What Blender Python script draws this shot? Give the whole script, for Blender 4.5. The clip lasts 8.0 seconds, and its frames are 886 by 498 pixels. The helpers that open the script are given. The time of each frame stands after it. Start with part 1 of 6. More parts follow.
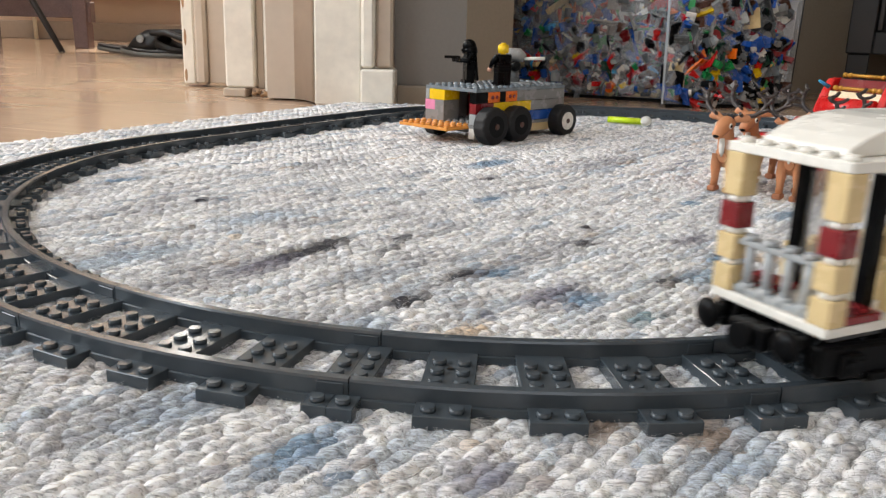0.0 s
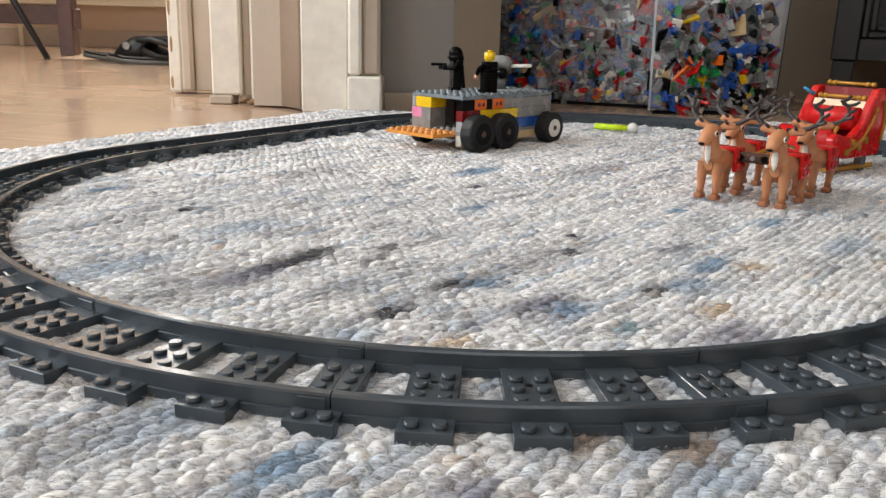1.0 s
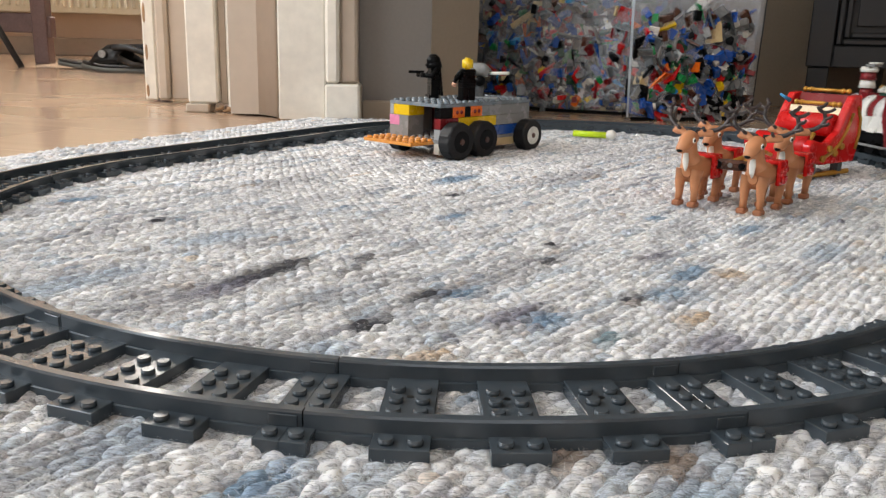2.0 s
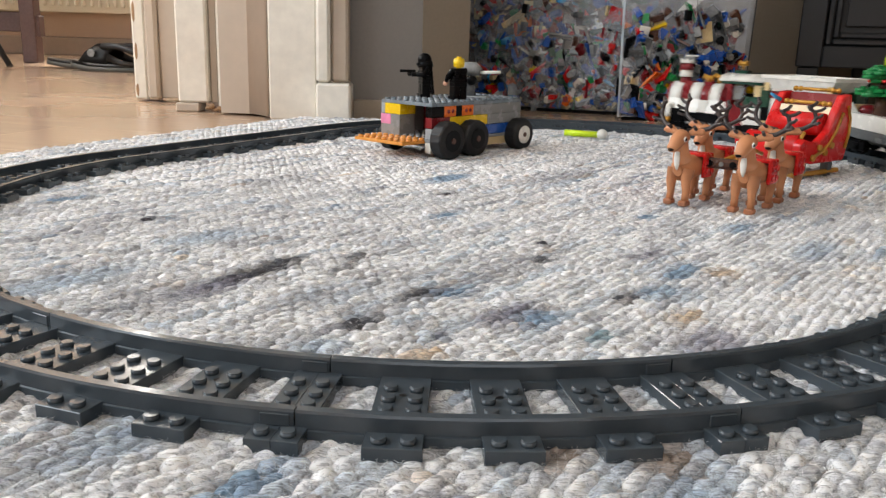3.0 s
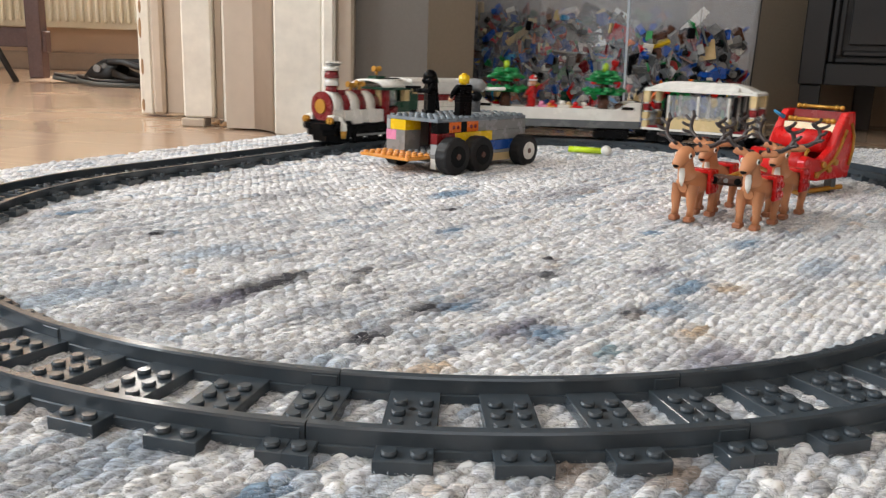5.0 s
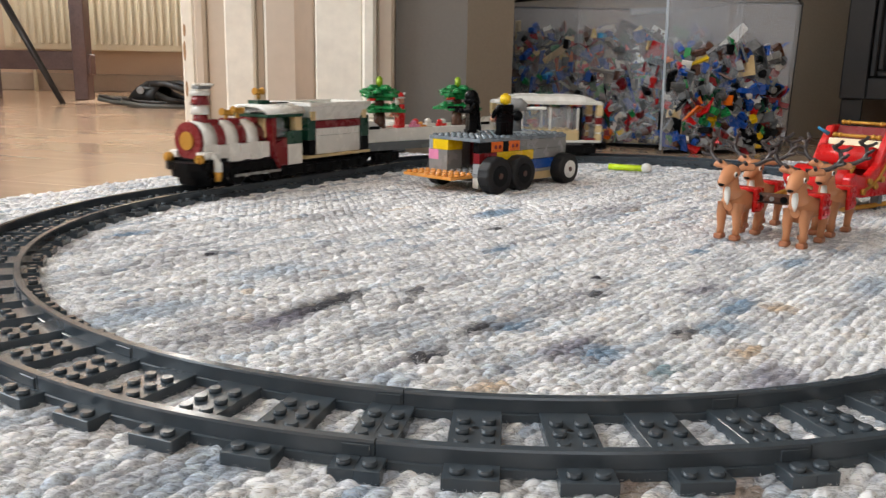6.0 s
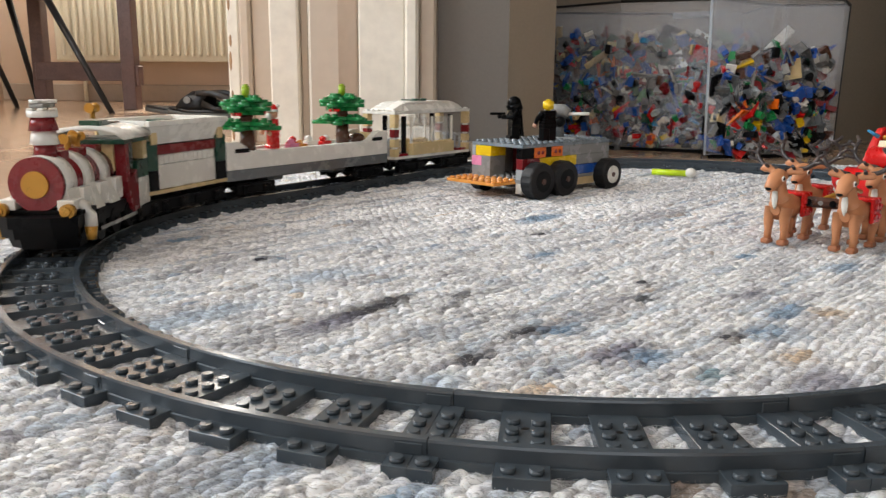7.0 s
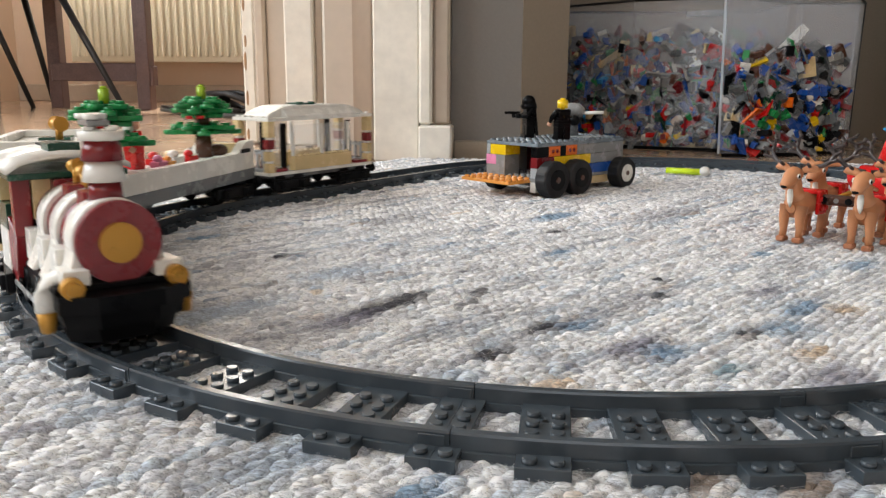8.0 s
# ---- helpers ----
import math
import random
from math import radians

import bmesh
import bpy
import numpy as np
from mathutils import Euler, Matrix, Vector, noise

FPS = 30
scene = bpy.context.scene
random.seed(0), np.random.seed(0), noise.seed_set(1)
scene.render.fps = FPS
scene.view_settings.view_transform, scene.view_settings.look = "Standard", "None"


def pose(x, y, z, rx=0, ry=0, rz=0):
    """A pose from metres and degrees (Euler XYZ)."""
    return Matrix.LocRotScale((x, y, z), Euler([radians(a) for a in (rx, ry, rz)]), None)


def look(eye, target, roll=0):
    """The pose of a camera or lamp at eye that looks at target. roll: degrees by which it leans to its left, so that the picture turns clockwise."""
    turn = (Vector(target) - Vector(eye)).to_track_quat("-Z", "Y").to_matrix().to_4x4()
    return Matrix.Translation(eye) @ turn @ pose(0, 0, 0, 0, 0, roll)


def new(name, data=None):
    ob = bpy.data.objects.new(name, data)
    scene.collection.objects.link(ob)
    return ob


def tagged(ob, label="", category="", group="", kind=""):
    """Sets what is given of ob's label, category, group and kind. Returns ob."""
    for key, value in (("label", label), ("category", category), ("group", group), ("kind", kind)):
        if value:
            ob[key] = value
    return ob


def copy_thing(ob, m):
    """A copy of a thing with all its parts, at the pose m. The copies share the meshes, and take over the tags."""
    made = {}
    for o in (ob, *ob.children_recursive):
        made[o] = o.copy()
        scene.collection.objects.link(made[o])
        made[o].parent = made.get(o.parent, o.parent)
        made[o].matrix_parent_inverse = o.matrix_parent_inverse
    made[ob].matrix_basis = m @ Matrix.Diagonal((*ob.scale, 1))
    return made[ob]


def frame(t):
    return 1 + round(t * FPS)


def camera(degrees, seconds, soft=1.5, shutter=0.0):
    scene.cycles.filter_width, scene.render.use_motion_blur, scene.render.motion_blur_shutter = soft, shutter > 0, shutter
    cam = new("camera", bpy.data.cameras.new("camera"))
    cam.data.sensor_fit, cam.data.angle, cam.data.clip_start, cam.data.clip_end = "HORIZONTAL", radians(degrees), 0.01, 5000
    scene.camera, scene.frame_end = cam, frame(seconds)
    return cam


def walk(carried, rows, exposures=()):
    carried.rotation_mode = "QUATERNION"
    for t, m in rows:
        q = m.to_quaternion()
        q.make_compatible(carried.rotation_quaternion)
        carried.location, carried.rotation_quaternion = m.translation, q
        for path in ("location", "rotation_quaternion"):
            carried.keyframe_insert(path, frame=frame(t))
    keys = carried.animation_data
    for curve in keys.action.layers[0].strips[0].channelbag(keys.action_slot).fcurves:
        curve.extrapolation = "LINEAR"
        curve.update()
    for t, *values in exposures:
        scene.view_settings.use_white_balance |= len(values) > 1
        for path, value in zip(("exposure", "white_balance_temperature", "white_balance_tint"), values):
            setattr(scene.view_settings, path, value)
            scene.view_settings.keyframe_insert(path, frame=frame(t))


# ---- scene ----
cam = camera(56.89, 8.0, soft=1.3, shutter=0.5)
ROWS = [  # seconds, x, y, z, yaw, pitch, roll
    (0, 0.00424, -0.01203, 0.11451, 1.210, -15.491, -1.646),
    (0.5, 0.00400, -0.01242, 0.11432, 1.000, -15.329, -1.711),
    (1, 0.00615, -0.00875, 0.11573, 0.416, -15.063, -1.604),
    (1.5, 0.00727, -0.00444, 0.11560, -0.457, -14.638, -1.612),
    (2, 0.00799, -0.00304, 0.11558, -0.990, -14.519, -1.545),
    (3.5, 0.00730, -0.00180, 0.11432, -1.794, -14.497, -1.798),
    (4, 0.00715, -0.00269, 0.11455, -1.803, -14.350, -1.966),
    (5.5, 0.00090, -0.00555, 0.11465, -0.620, -12.835, -1.521),
    (6, -0.00483, -0.01129, 0.11846, 0.795, -12.349, -1.133),
    (6.5, -0.00704, -0.01369, 0.11789, 2.174, -12.074, -0.740),
    (7, -0.00810, -0.01651, 0.11837, 3.504, -11.919, -0.487),
    (7.5, -0.00999, -0.02203, 0.11840, 4.467, -11.925, -0.376),
    (8, -0.01117, -0.02189, 0.11804, 4.292, -11.948, -0.319),
]
walk(cam, [(t, pose(x, y, z, 90 + pitch, roll, yaw)) for t, x, y, z, yaw, pitch, roll in ROWS])

# ---- light ----
world = bpy.data.worlds.new("daylight")
scene.world = world
world.use_nodes = True
sky = world.node_tree.nodes.new("ShaderNodeTexSky")
sky.sky_type, sky.sun_disc = "NISHITA", False
sky.sun_elevation, sky.sun_rotation = radians(45), radians(0)
world.node_tree.links.new(sky.outputs[0], world.node_tree.nodes["Background"].inputs[0])
world.node_tree.nodes["Background"].inputs[1].default_value = 0.05
sun = new("sun", bpy.data.lights.new("sun", "SUN"))
sun.data.energy, sun.data.angle, sun.data.color = 5.0, radians(0.5), (1.0, 0.94, 0.85)
sun.matrix_world = look((0, 4, 4), (0, 0, 0))

scene.view_settings.exposure = 0.75


def area_light(name, eye, target, w, h, watts, colour):
    lamp = new(name, bpy.data.lights.new(name, "AREA"))
    lamp.data.shape, lamp.data.size, lamp.data.size_y = "RECTANGLE", w, h
    lamp.data.energy, lamp.data.color = watts, colour
    lamp.matrix_world = look(eye, target)


area_light("side_window_light", (-2.28, 0.1, 1.55), (0, 0.1, 1.2), 2.0, 1.5, 47, (0.86, 0.94, 1.0))
area_light("rear_window_light", (0.2, -1.98, 1.6), (0.2, 0, 1.0), 1.6, 1.2, 8, (0.94, 0.97, 1.0))
area_light("dining_window_light", (-1.08, 3.74, 1.5), (-1.08, 2, 1.0), 0.56, 1.1, 16, (1.0, 0.95, 0.88))
# Added fill with no opening behind it, brightening the radiator wall.
area_light("dining_side_fill", (-2.28, 2.75, 1.4), (0, 2.75, 0.9), 1.2, 1.3, 74, (1.0, 0.97, 0.92))

# ---- materials ----


def material(name):
    m = bpy.data.materials.new(name)
    m.use_nodes = True
    return m, m.node_tree, m.node_tree.nodes["Principled BSDF"]


def link(tree, a, b):
    tree.links.new(a, b)


def noise_node(tree, scale, detail=3.0, vector=None, rough=0.5):
    n = tree.nodes.new("ShaderNodeTexNoise")
    n.inputs["Scale"].default_value, n.inputs["Detail"].default_value = scale, detail
    n.inputs["Roughness"].default_value = rough
    if vector is None:
        co = tree.nodes.new("ShaderNodeTexCoord")
        vector = co.outputs["Object"]
    link(tree, vector, n.inputs["Vector"])
    return n


def ramp(tree, fac, stops):
    r = tree.nodes.new("ShaderNodeValToRGB")
    while len(r.color_ramp.elements) < len(stops):
        r.color_ramp.elements.new(0.5)
    for e, (p, c) in zip(r.color_ramp.elements, stops):
        e.position, e.color = p, (*c, 1)
    link(tree, fac, r.inputs[0])
    return r


def bump(tree, bsdf, height, strength, distance):
    b = tree.nodes.new("ShaderNodeBump")
    b.inputs["Strength"].default_value, b.inputs["Distance"].default_value = strength, distance
    link(tree, height, b.inputs["Height"])
    link(tree, b.outputs[0], bsdf.inputs["Normal"])


def surface(name, colour, rough=0.5, var=0.12, scale=8.0, relief=0.0, metal=0.0, fine=150.0):
    """Paint, wood and cloth: two scales of mottling, uneven gloss and fine relief."""
    m, tree, bsdf = material(name)
    big, small = noise_node(tree, scale, 4), noise_node(tree, fine, 3)
    mix = tree.nodes.new("ShaderNodeMath")
    mix.operation = "MULTIPLY_ADD"
    mix.inputs[1].default_value = 0.45
    link(tree, small.outputs[0], mix.inputs[0])
    half = tree.nodes.new("ShaderNodeMath")
    half.operation = "MULTIPLY"
    half.inputs[1].default_value = 0.55
    link(tree, big.outputs[0], half.inputs[0])
    link(tree, half.outputs[0], mix.inputs[2])
    lo = tuple(max(0.0, c * (1 - var)) for c in colour)
    hi = tuple(min(1.0, c * (1 + var)) for c in colour)
    r = ramp(tree, mix.outputs[0], [(0.3, lo), (0.7, hi)])
    link(tree, r.outputs[0], bsdf.inputs["Base Color"])
    rr = ramp(tree, big.outputs[0], [(0.3, (rough * 0.8,) * 3), (0.7, (min(1, rough * 1.2),) * 3)])
    link(tree, rr.outputs[0], bsdf.inputs["Roughness"])
    bsdf.inputs["Metallic"].default_value = metal
    if relief:
        bump(tree, bsdf, small.outputs[0], 0.5, relief)
    return m


def plastic(name, colour, rough=0.22, metal=0.0, spec=0.5):
    """Moulded toy plastic with faint scuffs and handling dust."""
    m, tree, bsdf = material(name)
    n, f = noise_node(tree, 60, 5, rough=0.65), noise_node(tree, 700, 2)
    r = ramp(tree, n.outputs[0], [(0.3, tuple(c * 0.92 for c in colour)), (0.75, tuple(min(1, c * 1.05 + 0.004) for c in colour))])
    link(tree, r.outputs[0], bsdf.inputs["Base Color"])
    rr = ramp(tree, n.outputs[0], [(0.3, (rough * 0.75,) * 3), (0.75, (rough * 1.7,) * 3)])
    link(tree, rr.outputs[0], bsdf.inputs["Roughness"])
    bsdf.inputs["Metallic"].default_value = metal
    bsdf.inputs["Specular IOR Level"].default_value = spec
    bump(tree, bsdf, f.outputs[0], 0.15, 0.0001)
    return m


WHITE = plastic("white_plastic", (0.80, 0.78, 0.72))
TAN = plastic("tan_plastic", (0.68, 0.52, 0.27))
DARK_RED = plastic("dark_red_plastic", (0.20, 0.012, 0.016))
RED = plastic("red_plastic", (0.62, 0.012, 0.012))
BLACK = plastic("black_plastic", (0.0025, 0.0025, 0.003), 0.28, 0.0, 0.09)
DARK_GREEN = plastic("dark_green_plastic", (0.010, 0.055, 0.033))
GREEN = plastic("green_plastic", (0.010, 0.22, 0.055))
LIME = plastic("lime_plastic", (0.32, 0.48, 0.02))
BROWN = plastic("brown_plastic", (0.09, 0.035, 0.02))
GOLD = plastic("pearl_gold_plastic", (0.52, 0.26, 0.035), 0.3, 0.35)
TRACK_GREY = plastic("track_grey_plastic", (0.049, 0.061, 0.072), 0.17, 0.0, 0.45)
DARK_GREY = plastic("dark_grey_plastic", (0.13, 0.14, 0.145))
SLATE_GREY = plastic("slate_grey_plastic", (0.19, 0.225, 0.255))
LIGHT_GREY = plastic("light_grey_plastic", (0.36, 0.38, 0.39))
MID_GREY = plastic("mid_grey_plastic", (0.25, 0.25, 0.245))
ORANGE = plastic("orange_plastic", (0.80, 0.16, 0.01))
AMBER = plastic("amber_plastic", (0.72, 0.30, 0.06))
YELLOW = plastic("yellow_plastic", (0.84, 0.56, 0.01))
BLUE = plastic("blue_plastic", (0.012, 0.075, 0.34))
SKY_BLUE = plastic("azure_plastic", (0.05, 0.32, 0.62))
PINK = plastic("pink_plastic", (0.75, 0.26, 0.44))
NEON = plastic("neon_plastic", (0.62, 0.85, 0.02))
FAWN = plastic("fawn_plastic", (0.52, 0.222, 0.10), 0.4)
HOOF = plastic("hoof_plastic", (0.36, 0.14, 0.065), 0.4)
ANTLER = plastic("antler_plastic", (0.045, 0.034, 0.033), 0.3)
SKIN = plastic("flesh_plastic", (0.72, 0.38, 0.25))
RUBBER = surface("tyre_rubber", (0.007, 0.007, 0.008), 0.7, 0.2, 40, 0.0002)


def clear(name, colour, rough, alpha_mix):
    """Thin clear plastic: mostly transmits, with some cloudiness and gloss."""
    m, tree, bsdf = material(name)
    bsdf.inputs["Base Color"].default_value = (*colour, 1)
    bsdf.inputs["Roughness"].default_value = rough
    n = noise_node(tree, 9, 4)
    a = ramp(tree, n.outputs[0], [(0.35, (alpha_mix * 0.7,) * 3), (0.7, (alpha_mix * 1.3,) * 3)])
    link(tree, a.outputs[0], bsdf.inputs["Alpha"])
    return m


CLEAR = clear("clear_window_plastic", (0.85, 0.88, 0.9), 0.05, 0.14)
BIN_CLEAR = clear("cloudy_box_plastic", (0.80, 0.85, 0.92), 0.16, 0.19)
# Paler plastic for a single corner edge, with its highlight in the colour.
BIN_EDGE = clear("box_edge_highlight", (0.80, 0.86, 0.92), 0.25, 0.45)

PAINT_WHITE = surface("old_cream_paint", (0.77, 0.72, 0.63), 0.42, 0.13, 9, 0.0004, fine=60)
# Cream paint darkened to hold the mouldings' and recesses' shade; the skirting's beige too.
PAINT_SHADE = surface("beige_and_shaded_cream_paint", (0.52, 0.435, 0.35), 0.45, 0.07, 6, 0.0004, fine=60)
BARE = surface("bare_wood", (0.34, 0.2, 0.1), 0.65, 0.35, 30, 0.0006)
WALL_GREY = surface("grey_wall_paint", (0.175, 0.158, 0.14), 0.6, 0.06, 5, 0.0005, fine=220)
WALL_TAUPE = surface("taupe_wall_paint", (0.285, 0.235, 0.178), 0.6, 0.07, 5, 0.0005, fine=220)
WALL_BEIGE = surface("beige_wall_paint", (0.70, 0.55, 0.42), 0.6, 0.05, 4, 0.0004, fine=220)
CEIL = surface("ceiling_paint", (0.8, 0.78, 0.74), 0.7, 0.03, 3)
RADIATOR = surface("cream_enamel", (0.84, 0.79, 0.62), 0.35, 0.04, 6)
LEG_BROWN = surface("dark_table_wood", (0.14, 0.088, 0.082), 0.38, 0.25, 25, 0.0002)
STEEL_BLACK = surface("black_metal", (0.02, 0.02, 0.021), 0.4, 0.2, 30)
LEATHER = surface("black_leather", (0.014, 0.013, 0.013), 0.42, 0.3, 40, 0.0004)
SOLE = surface("grey_sole_rubber", (0.09, 0.09, 0.08), 0.6, 0.2, 60, 0.0003)
CABINET_BLACK = surface("black_cabinet_lacquer", (0.005, 0.005, 0.006), 0.5, 0.2, 12, 0.0002)
BIN_DARK_EDGE = surface("dark_box_edge", (0.02, 0.018, 0.016), 0.5)


def laminate():
    m, tree, bsdf = material("laminate_floor")
    co, info = tree.nodes.new("ShaderNodeTexCoord"), tree.nodes.new("ShaderNodeObjectInfo")
    mp = tree.nodes.new("ShaderNodeMapping")
    mp.inputs["Scale"].default_value = (3, 60, 1)
    link(tree, co.outputs["Object"], mp.inputs["Vector"])
    off = tree.nodes.new("ShaderNodeVectorMath")
    off.operation = "MULTIPLY_ADD"
    off.inputs[1].default_value = (40, 40, 40)
    link(tree, info.outputs["Random"], off.inputs[0])
    link(tree, mp.outputs[0], off.inputs[2])
    grain = noise_node(tree, 1.0, 6, off.outputs[0], 0.6)
    r = ramp(tree, grain.outputs[0], [(0.25, (0.44, 0.30, 0.205)), (0.55, (0.475, 0.33, 0.228)), (0.8, (0.51, 0.36, 0.25))])
    tone = tree.nodes.new("ShaderNodeHueSaturation")
    val = tree.nodes.new("ShaderNodeMapRange")
    val.inputs["To Min"].default_value, val.inputs["To Max"].default_value = 0.96, 1.04
    link(tree, info.outputs["Random"], val.inputs["Value"])
    link(tree, val.outputs[0], tone.inputs["Value"])
    link(tree, r.outputs[0], tone.inputs["Color"])
    link(tree, tone.outputs[0], bsdf.inputs["Base Color"])
    big = noise_node(tree, 5, 4)
    rr = ramp(tree, big.outputs[0], [(0.3, (0.15,) * 3), (0.7, (0.21,) * 3)])
    link(tree, rr.outputs[0], bsdf.inputs["Roughness"])
    bump(tree, bsdf, grain.outputs[0], 0.03, 0.0003)
    return m


LAMINATE = laminate()


def wool(name, fibre):
    """Felted yarn: the yarn's own dye comes with the mesh, flecks and fibres from noise."""
    m, tree, bsdf = material(name)
    dye = tree.nodes.new("ShaderNodeAttribute")
    dye.attribute_name = "dye"
    geo = tree.nodes.new("ShaderNodeNewGeometry")
    val = tree.nodes.new("ShaderNodeMapRange")
    val.inputs["To Min"].default_value, val.inputs["To Max"].default_value = 0.90, 1.08
    link(tree, geo.outputs["Random Per Island"], val.inputs["Value"])
    co = tree.nodes.new("ShaderNodeTexCoord")
    mp = tree.nodes.new("ShaderNodeMapping")
    mp.inputs["Rotation"].default_value = (0, 0, radians(-28))
    mp.inputs["Scale"].default_value = (0.16, 1, 1)
    link(tree, co.outputs["Object"], mp.inputs["Vector"])
    fleck = noise_node(tree, 1250, 5, mp.outputs[0], 0.75)
    clump = noise_node(tree, 190, 3)
    k = ramp(tree, fleck.outputs[0], [(0.36, (0.40,) * 3), (0.49, (1.06,) * 3), (0.62, (1.42,) * 3)])
    strand = noise_node(tree, 480, 4, mp.outputs[0], 0.7)
    k3 = ramp(tree, strand.outputs[0], [(0.33, (0.72, 0.72, 0.74)), (0.45, (1.04,) * 3), (0.64, (1.18,) * 3)])
    k2 = ramp(tree, clump.outputs[0], [(0.3, (0.77, 0.78, 0.83)), (0.5, (0.98, 0.98, 1.0)), (0.68, (1.09, 1.07, 1.03))])
    cur = dye.outputs["Color"]
    for other in (k.outputs[0], k2.outputs[0], k3.outputs[0]):
        mx = tree.nodes.new("ShaderNodeMix")
        mx.data_type, mx.blend_type = "RGBA", "MULTIPLY"
        mx.inputs["Factor"].default_value = 1.0 if not fibre else 0.4
        link(tree, cur, mx.inputs["A"])
        link(tree, other, mx.inputs["B"])
        cur = mx.outputs["Result"]
    tone = tree.nodes.new("ShaderNodeHueSaturation")
    link(tree, cur, tone.inputs["Color"])
    link(tree, val.outputs[0], tone.inputs["Value"])
    link(tree, tone.outputs[0], bsdf.inputs["Base Color"])
    bsdf.inputs["Roughness"].default_value = 0.95
    bsdf.inputs["Specular IOR Level"].default_value = 0.15
    bsdf.inputs["Sheen Weight"].default_value = 0.08
    bsdf.inputs["Sheen Roughness"].default_value = 0.5
    if not fibre:
        bump(tree, bsdf, fleck.outputs[0], 0.9, 0.0014)
    return m


WOOL = wool("felted_wool", False)
WOOL_FIBRE = wool("loose_wool_fibre", True)

# ---- mesh helpers ----


def part(name, bm, mat, parent=None, label="", smooth=False):
    me = bpy.data.meshes.new(name)
    if smooth:
        for f in bm.faces:
            f.smooth = True
    bm.to_mesh(me)
    bm.free()
    for m in (mat if isinstance(mat, (list, tuple)) else [mat]):
        me.materials.append(m)
    ob = new(name, me)
    ob.parent = parent
    if label:
        ob["label"] = label
    return ob


def thing(name, m, label, category, group="", kind=""):
    ob = new(name)
    ob.empty_display_size = 0.02
    ob.matrix_world = m
    return tagged(ob, label, category, group, kind)


def block(bm, x0, x1, y0, y1, z0, z1, bevel=0.0, slot=0, turn=None):
    """A box with rounded edges."""
    r = bmesh.ops.create_cube(bm, size=1.0)
    vs = r["verts"]
    for v in vs:
        v.co = Vector(((x0 + x1) / 2 + v.co.x * (x1 - x0), (y0 + y1) / 2 + v.co.y * (y1 - y0), (z0 + z1) / 2 + v.co.z * (z1 - z0)))
    if turn is not None:
        bmesh.ops.transform(bm, matrix=turn, verts=vs)
    faces = {f for v in vs for f in v.link_faces}
    for f in faces:
        f.material_index = slot
    if bevel:
        edges = {e for v in vs for e in v.link_edges}
        out = bmesh.ops.bevel(bm, geom=list(edges), offset=bevel, segments=1, profile=0.5, affect="EDGES")
        for f in out["faces"]:
            f.material_index = slot
    return bm


def rod(bm, a, b, r0, r1=None, seg=12, slot=0):
    """A round bar from a to b."""
    a, b = Vector(a), Vector(b)
    r1 = r0 if r1 is None else r1
    d = b - a
    m = Matrix.Translation((a + b) / 2) @ d.to_track_quat("Z", "Y").to_matrix().to_4x4()
    r = bmesh.ops.create_cone(bm, cap_ends=True, segments=seg, radius1=r0, radius2=r1, depth=d.length, matrix=m)
    for f in {f for v in r["verts"] for f in v.link_faces}:
        f.material_index = slot
        f.smooth = len(f.verts) == 4
    return bm


def ball(bm, c, r, squash=(1, 1, 1), seg=12, slot=0):
    m = Matrix.Translation(c) @ Matrix.Diagonal((r * squash[0], r * squash[1], r * squash[2], 1))
    out = bmesh.ops.create_uvsphere(bm, u_segments=seg, v_segments=max(6, seg * 2 // 3), radius=1.0, matrix=m)
    for f in {f for v in out["verts"] for f in v.link_faces}:
        f.material_index = slot
        f.smooth = True
    return bm


def tube(bm, pts, radii, seg=10, slot=0):
    """A limb swept along pts; a radius may be a pair (across, along z)."""
    pts = [Vector(p) for p in pts]
    rings = []
    for i, p in enumerate(pts):
        d = (pts[min(i + 1, len(pts) - 1)] - pts[max(i - 1, 0)]).normalized()
        side = d.cross(Vector((0, 0, 1)))
        side = Vector((0, 1, 0)) if side.length < 0.55 else side.normalized()
        up = side.cross(d).normalized()
        r = radii[i] if isinstance(radii[i], tuple) else (radii[i], radii[i])
        rings.append([bm.verts.new(p + side * r[0] * math.cos(a) + up * r[1] * math.sin(a)) for a in (2 * math.pi * k / seg for k in range(seg))])
    for a, b in zip(rings[:-1], rings[1:]):
        for k in range(seg):
            f = bm.faces.new((a[k], a[(k + 1) % seg], b[(k + 1) % seg], b[k]))
            f.smooth, f.material_index = True, slot
    for ring in (rings[0], rings[-1]):
        f = bm.faces.new(ring)
        f.material_index = slot
    return bm


def profile(bm, outline, y0, y1, bevel=0.0, slot=0):
    """An outline in x and z, given thickness along y."""
    vs = [bm.verts.new((x, y0, z)) for x, z in outline]
    f = bm.faces.new(vs)
    out = bmesh.ops.extrude_face_region(bm, geom=[f])
    moved = [g for g in out["geom"] if isinstance(g, bmesh.types.BMVert)]
    bmesh.ops.translate(bm, vec=(0, y1 - y0, 0), verts=moved)
    fs = {g for v in vs + moved for g in v.link_faces}
    for g in fs:
        g.material_index = slot
    bmesh.ops.recalc_face_normals(bm, faces=list(fs))
    if bevel:
        es = {e for v in vs + moved for e in v.link_edges}
        res = bmesh.ops.bevel(bm, geom=list(es), offset=bevel, segments=1, profile=0.5, affect="EDGES")
        for g in res["faces"]:
            g.material_index = slot
    return bm


S = 0.008  # stud pitch
P = 0.0032  # plate height
B = 0.0096  # brick height


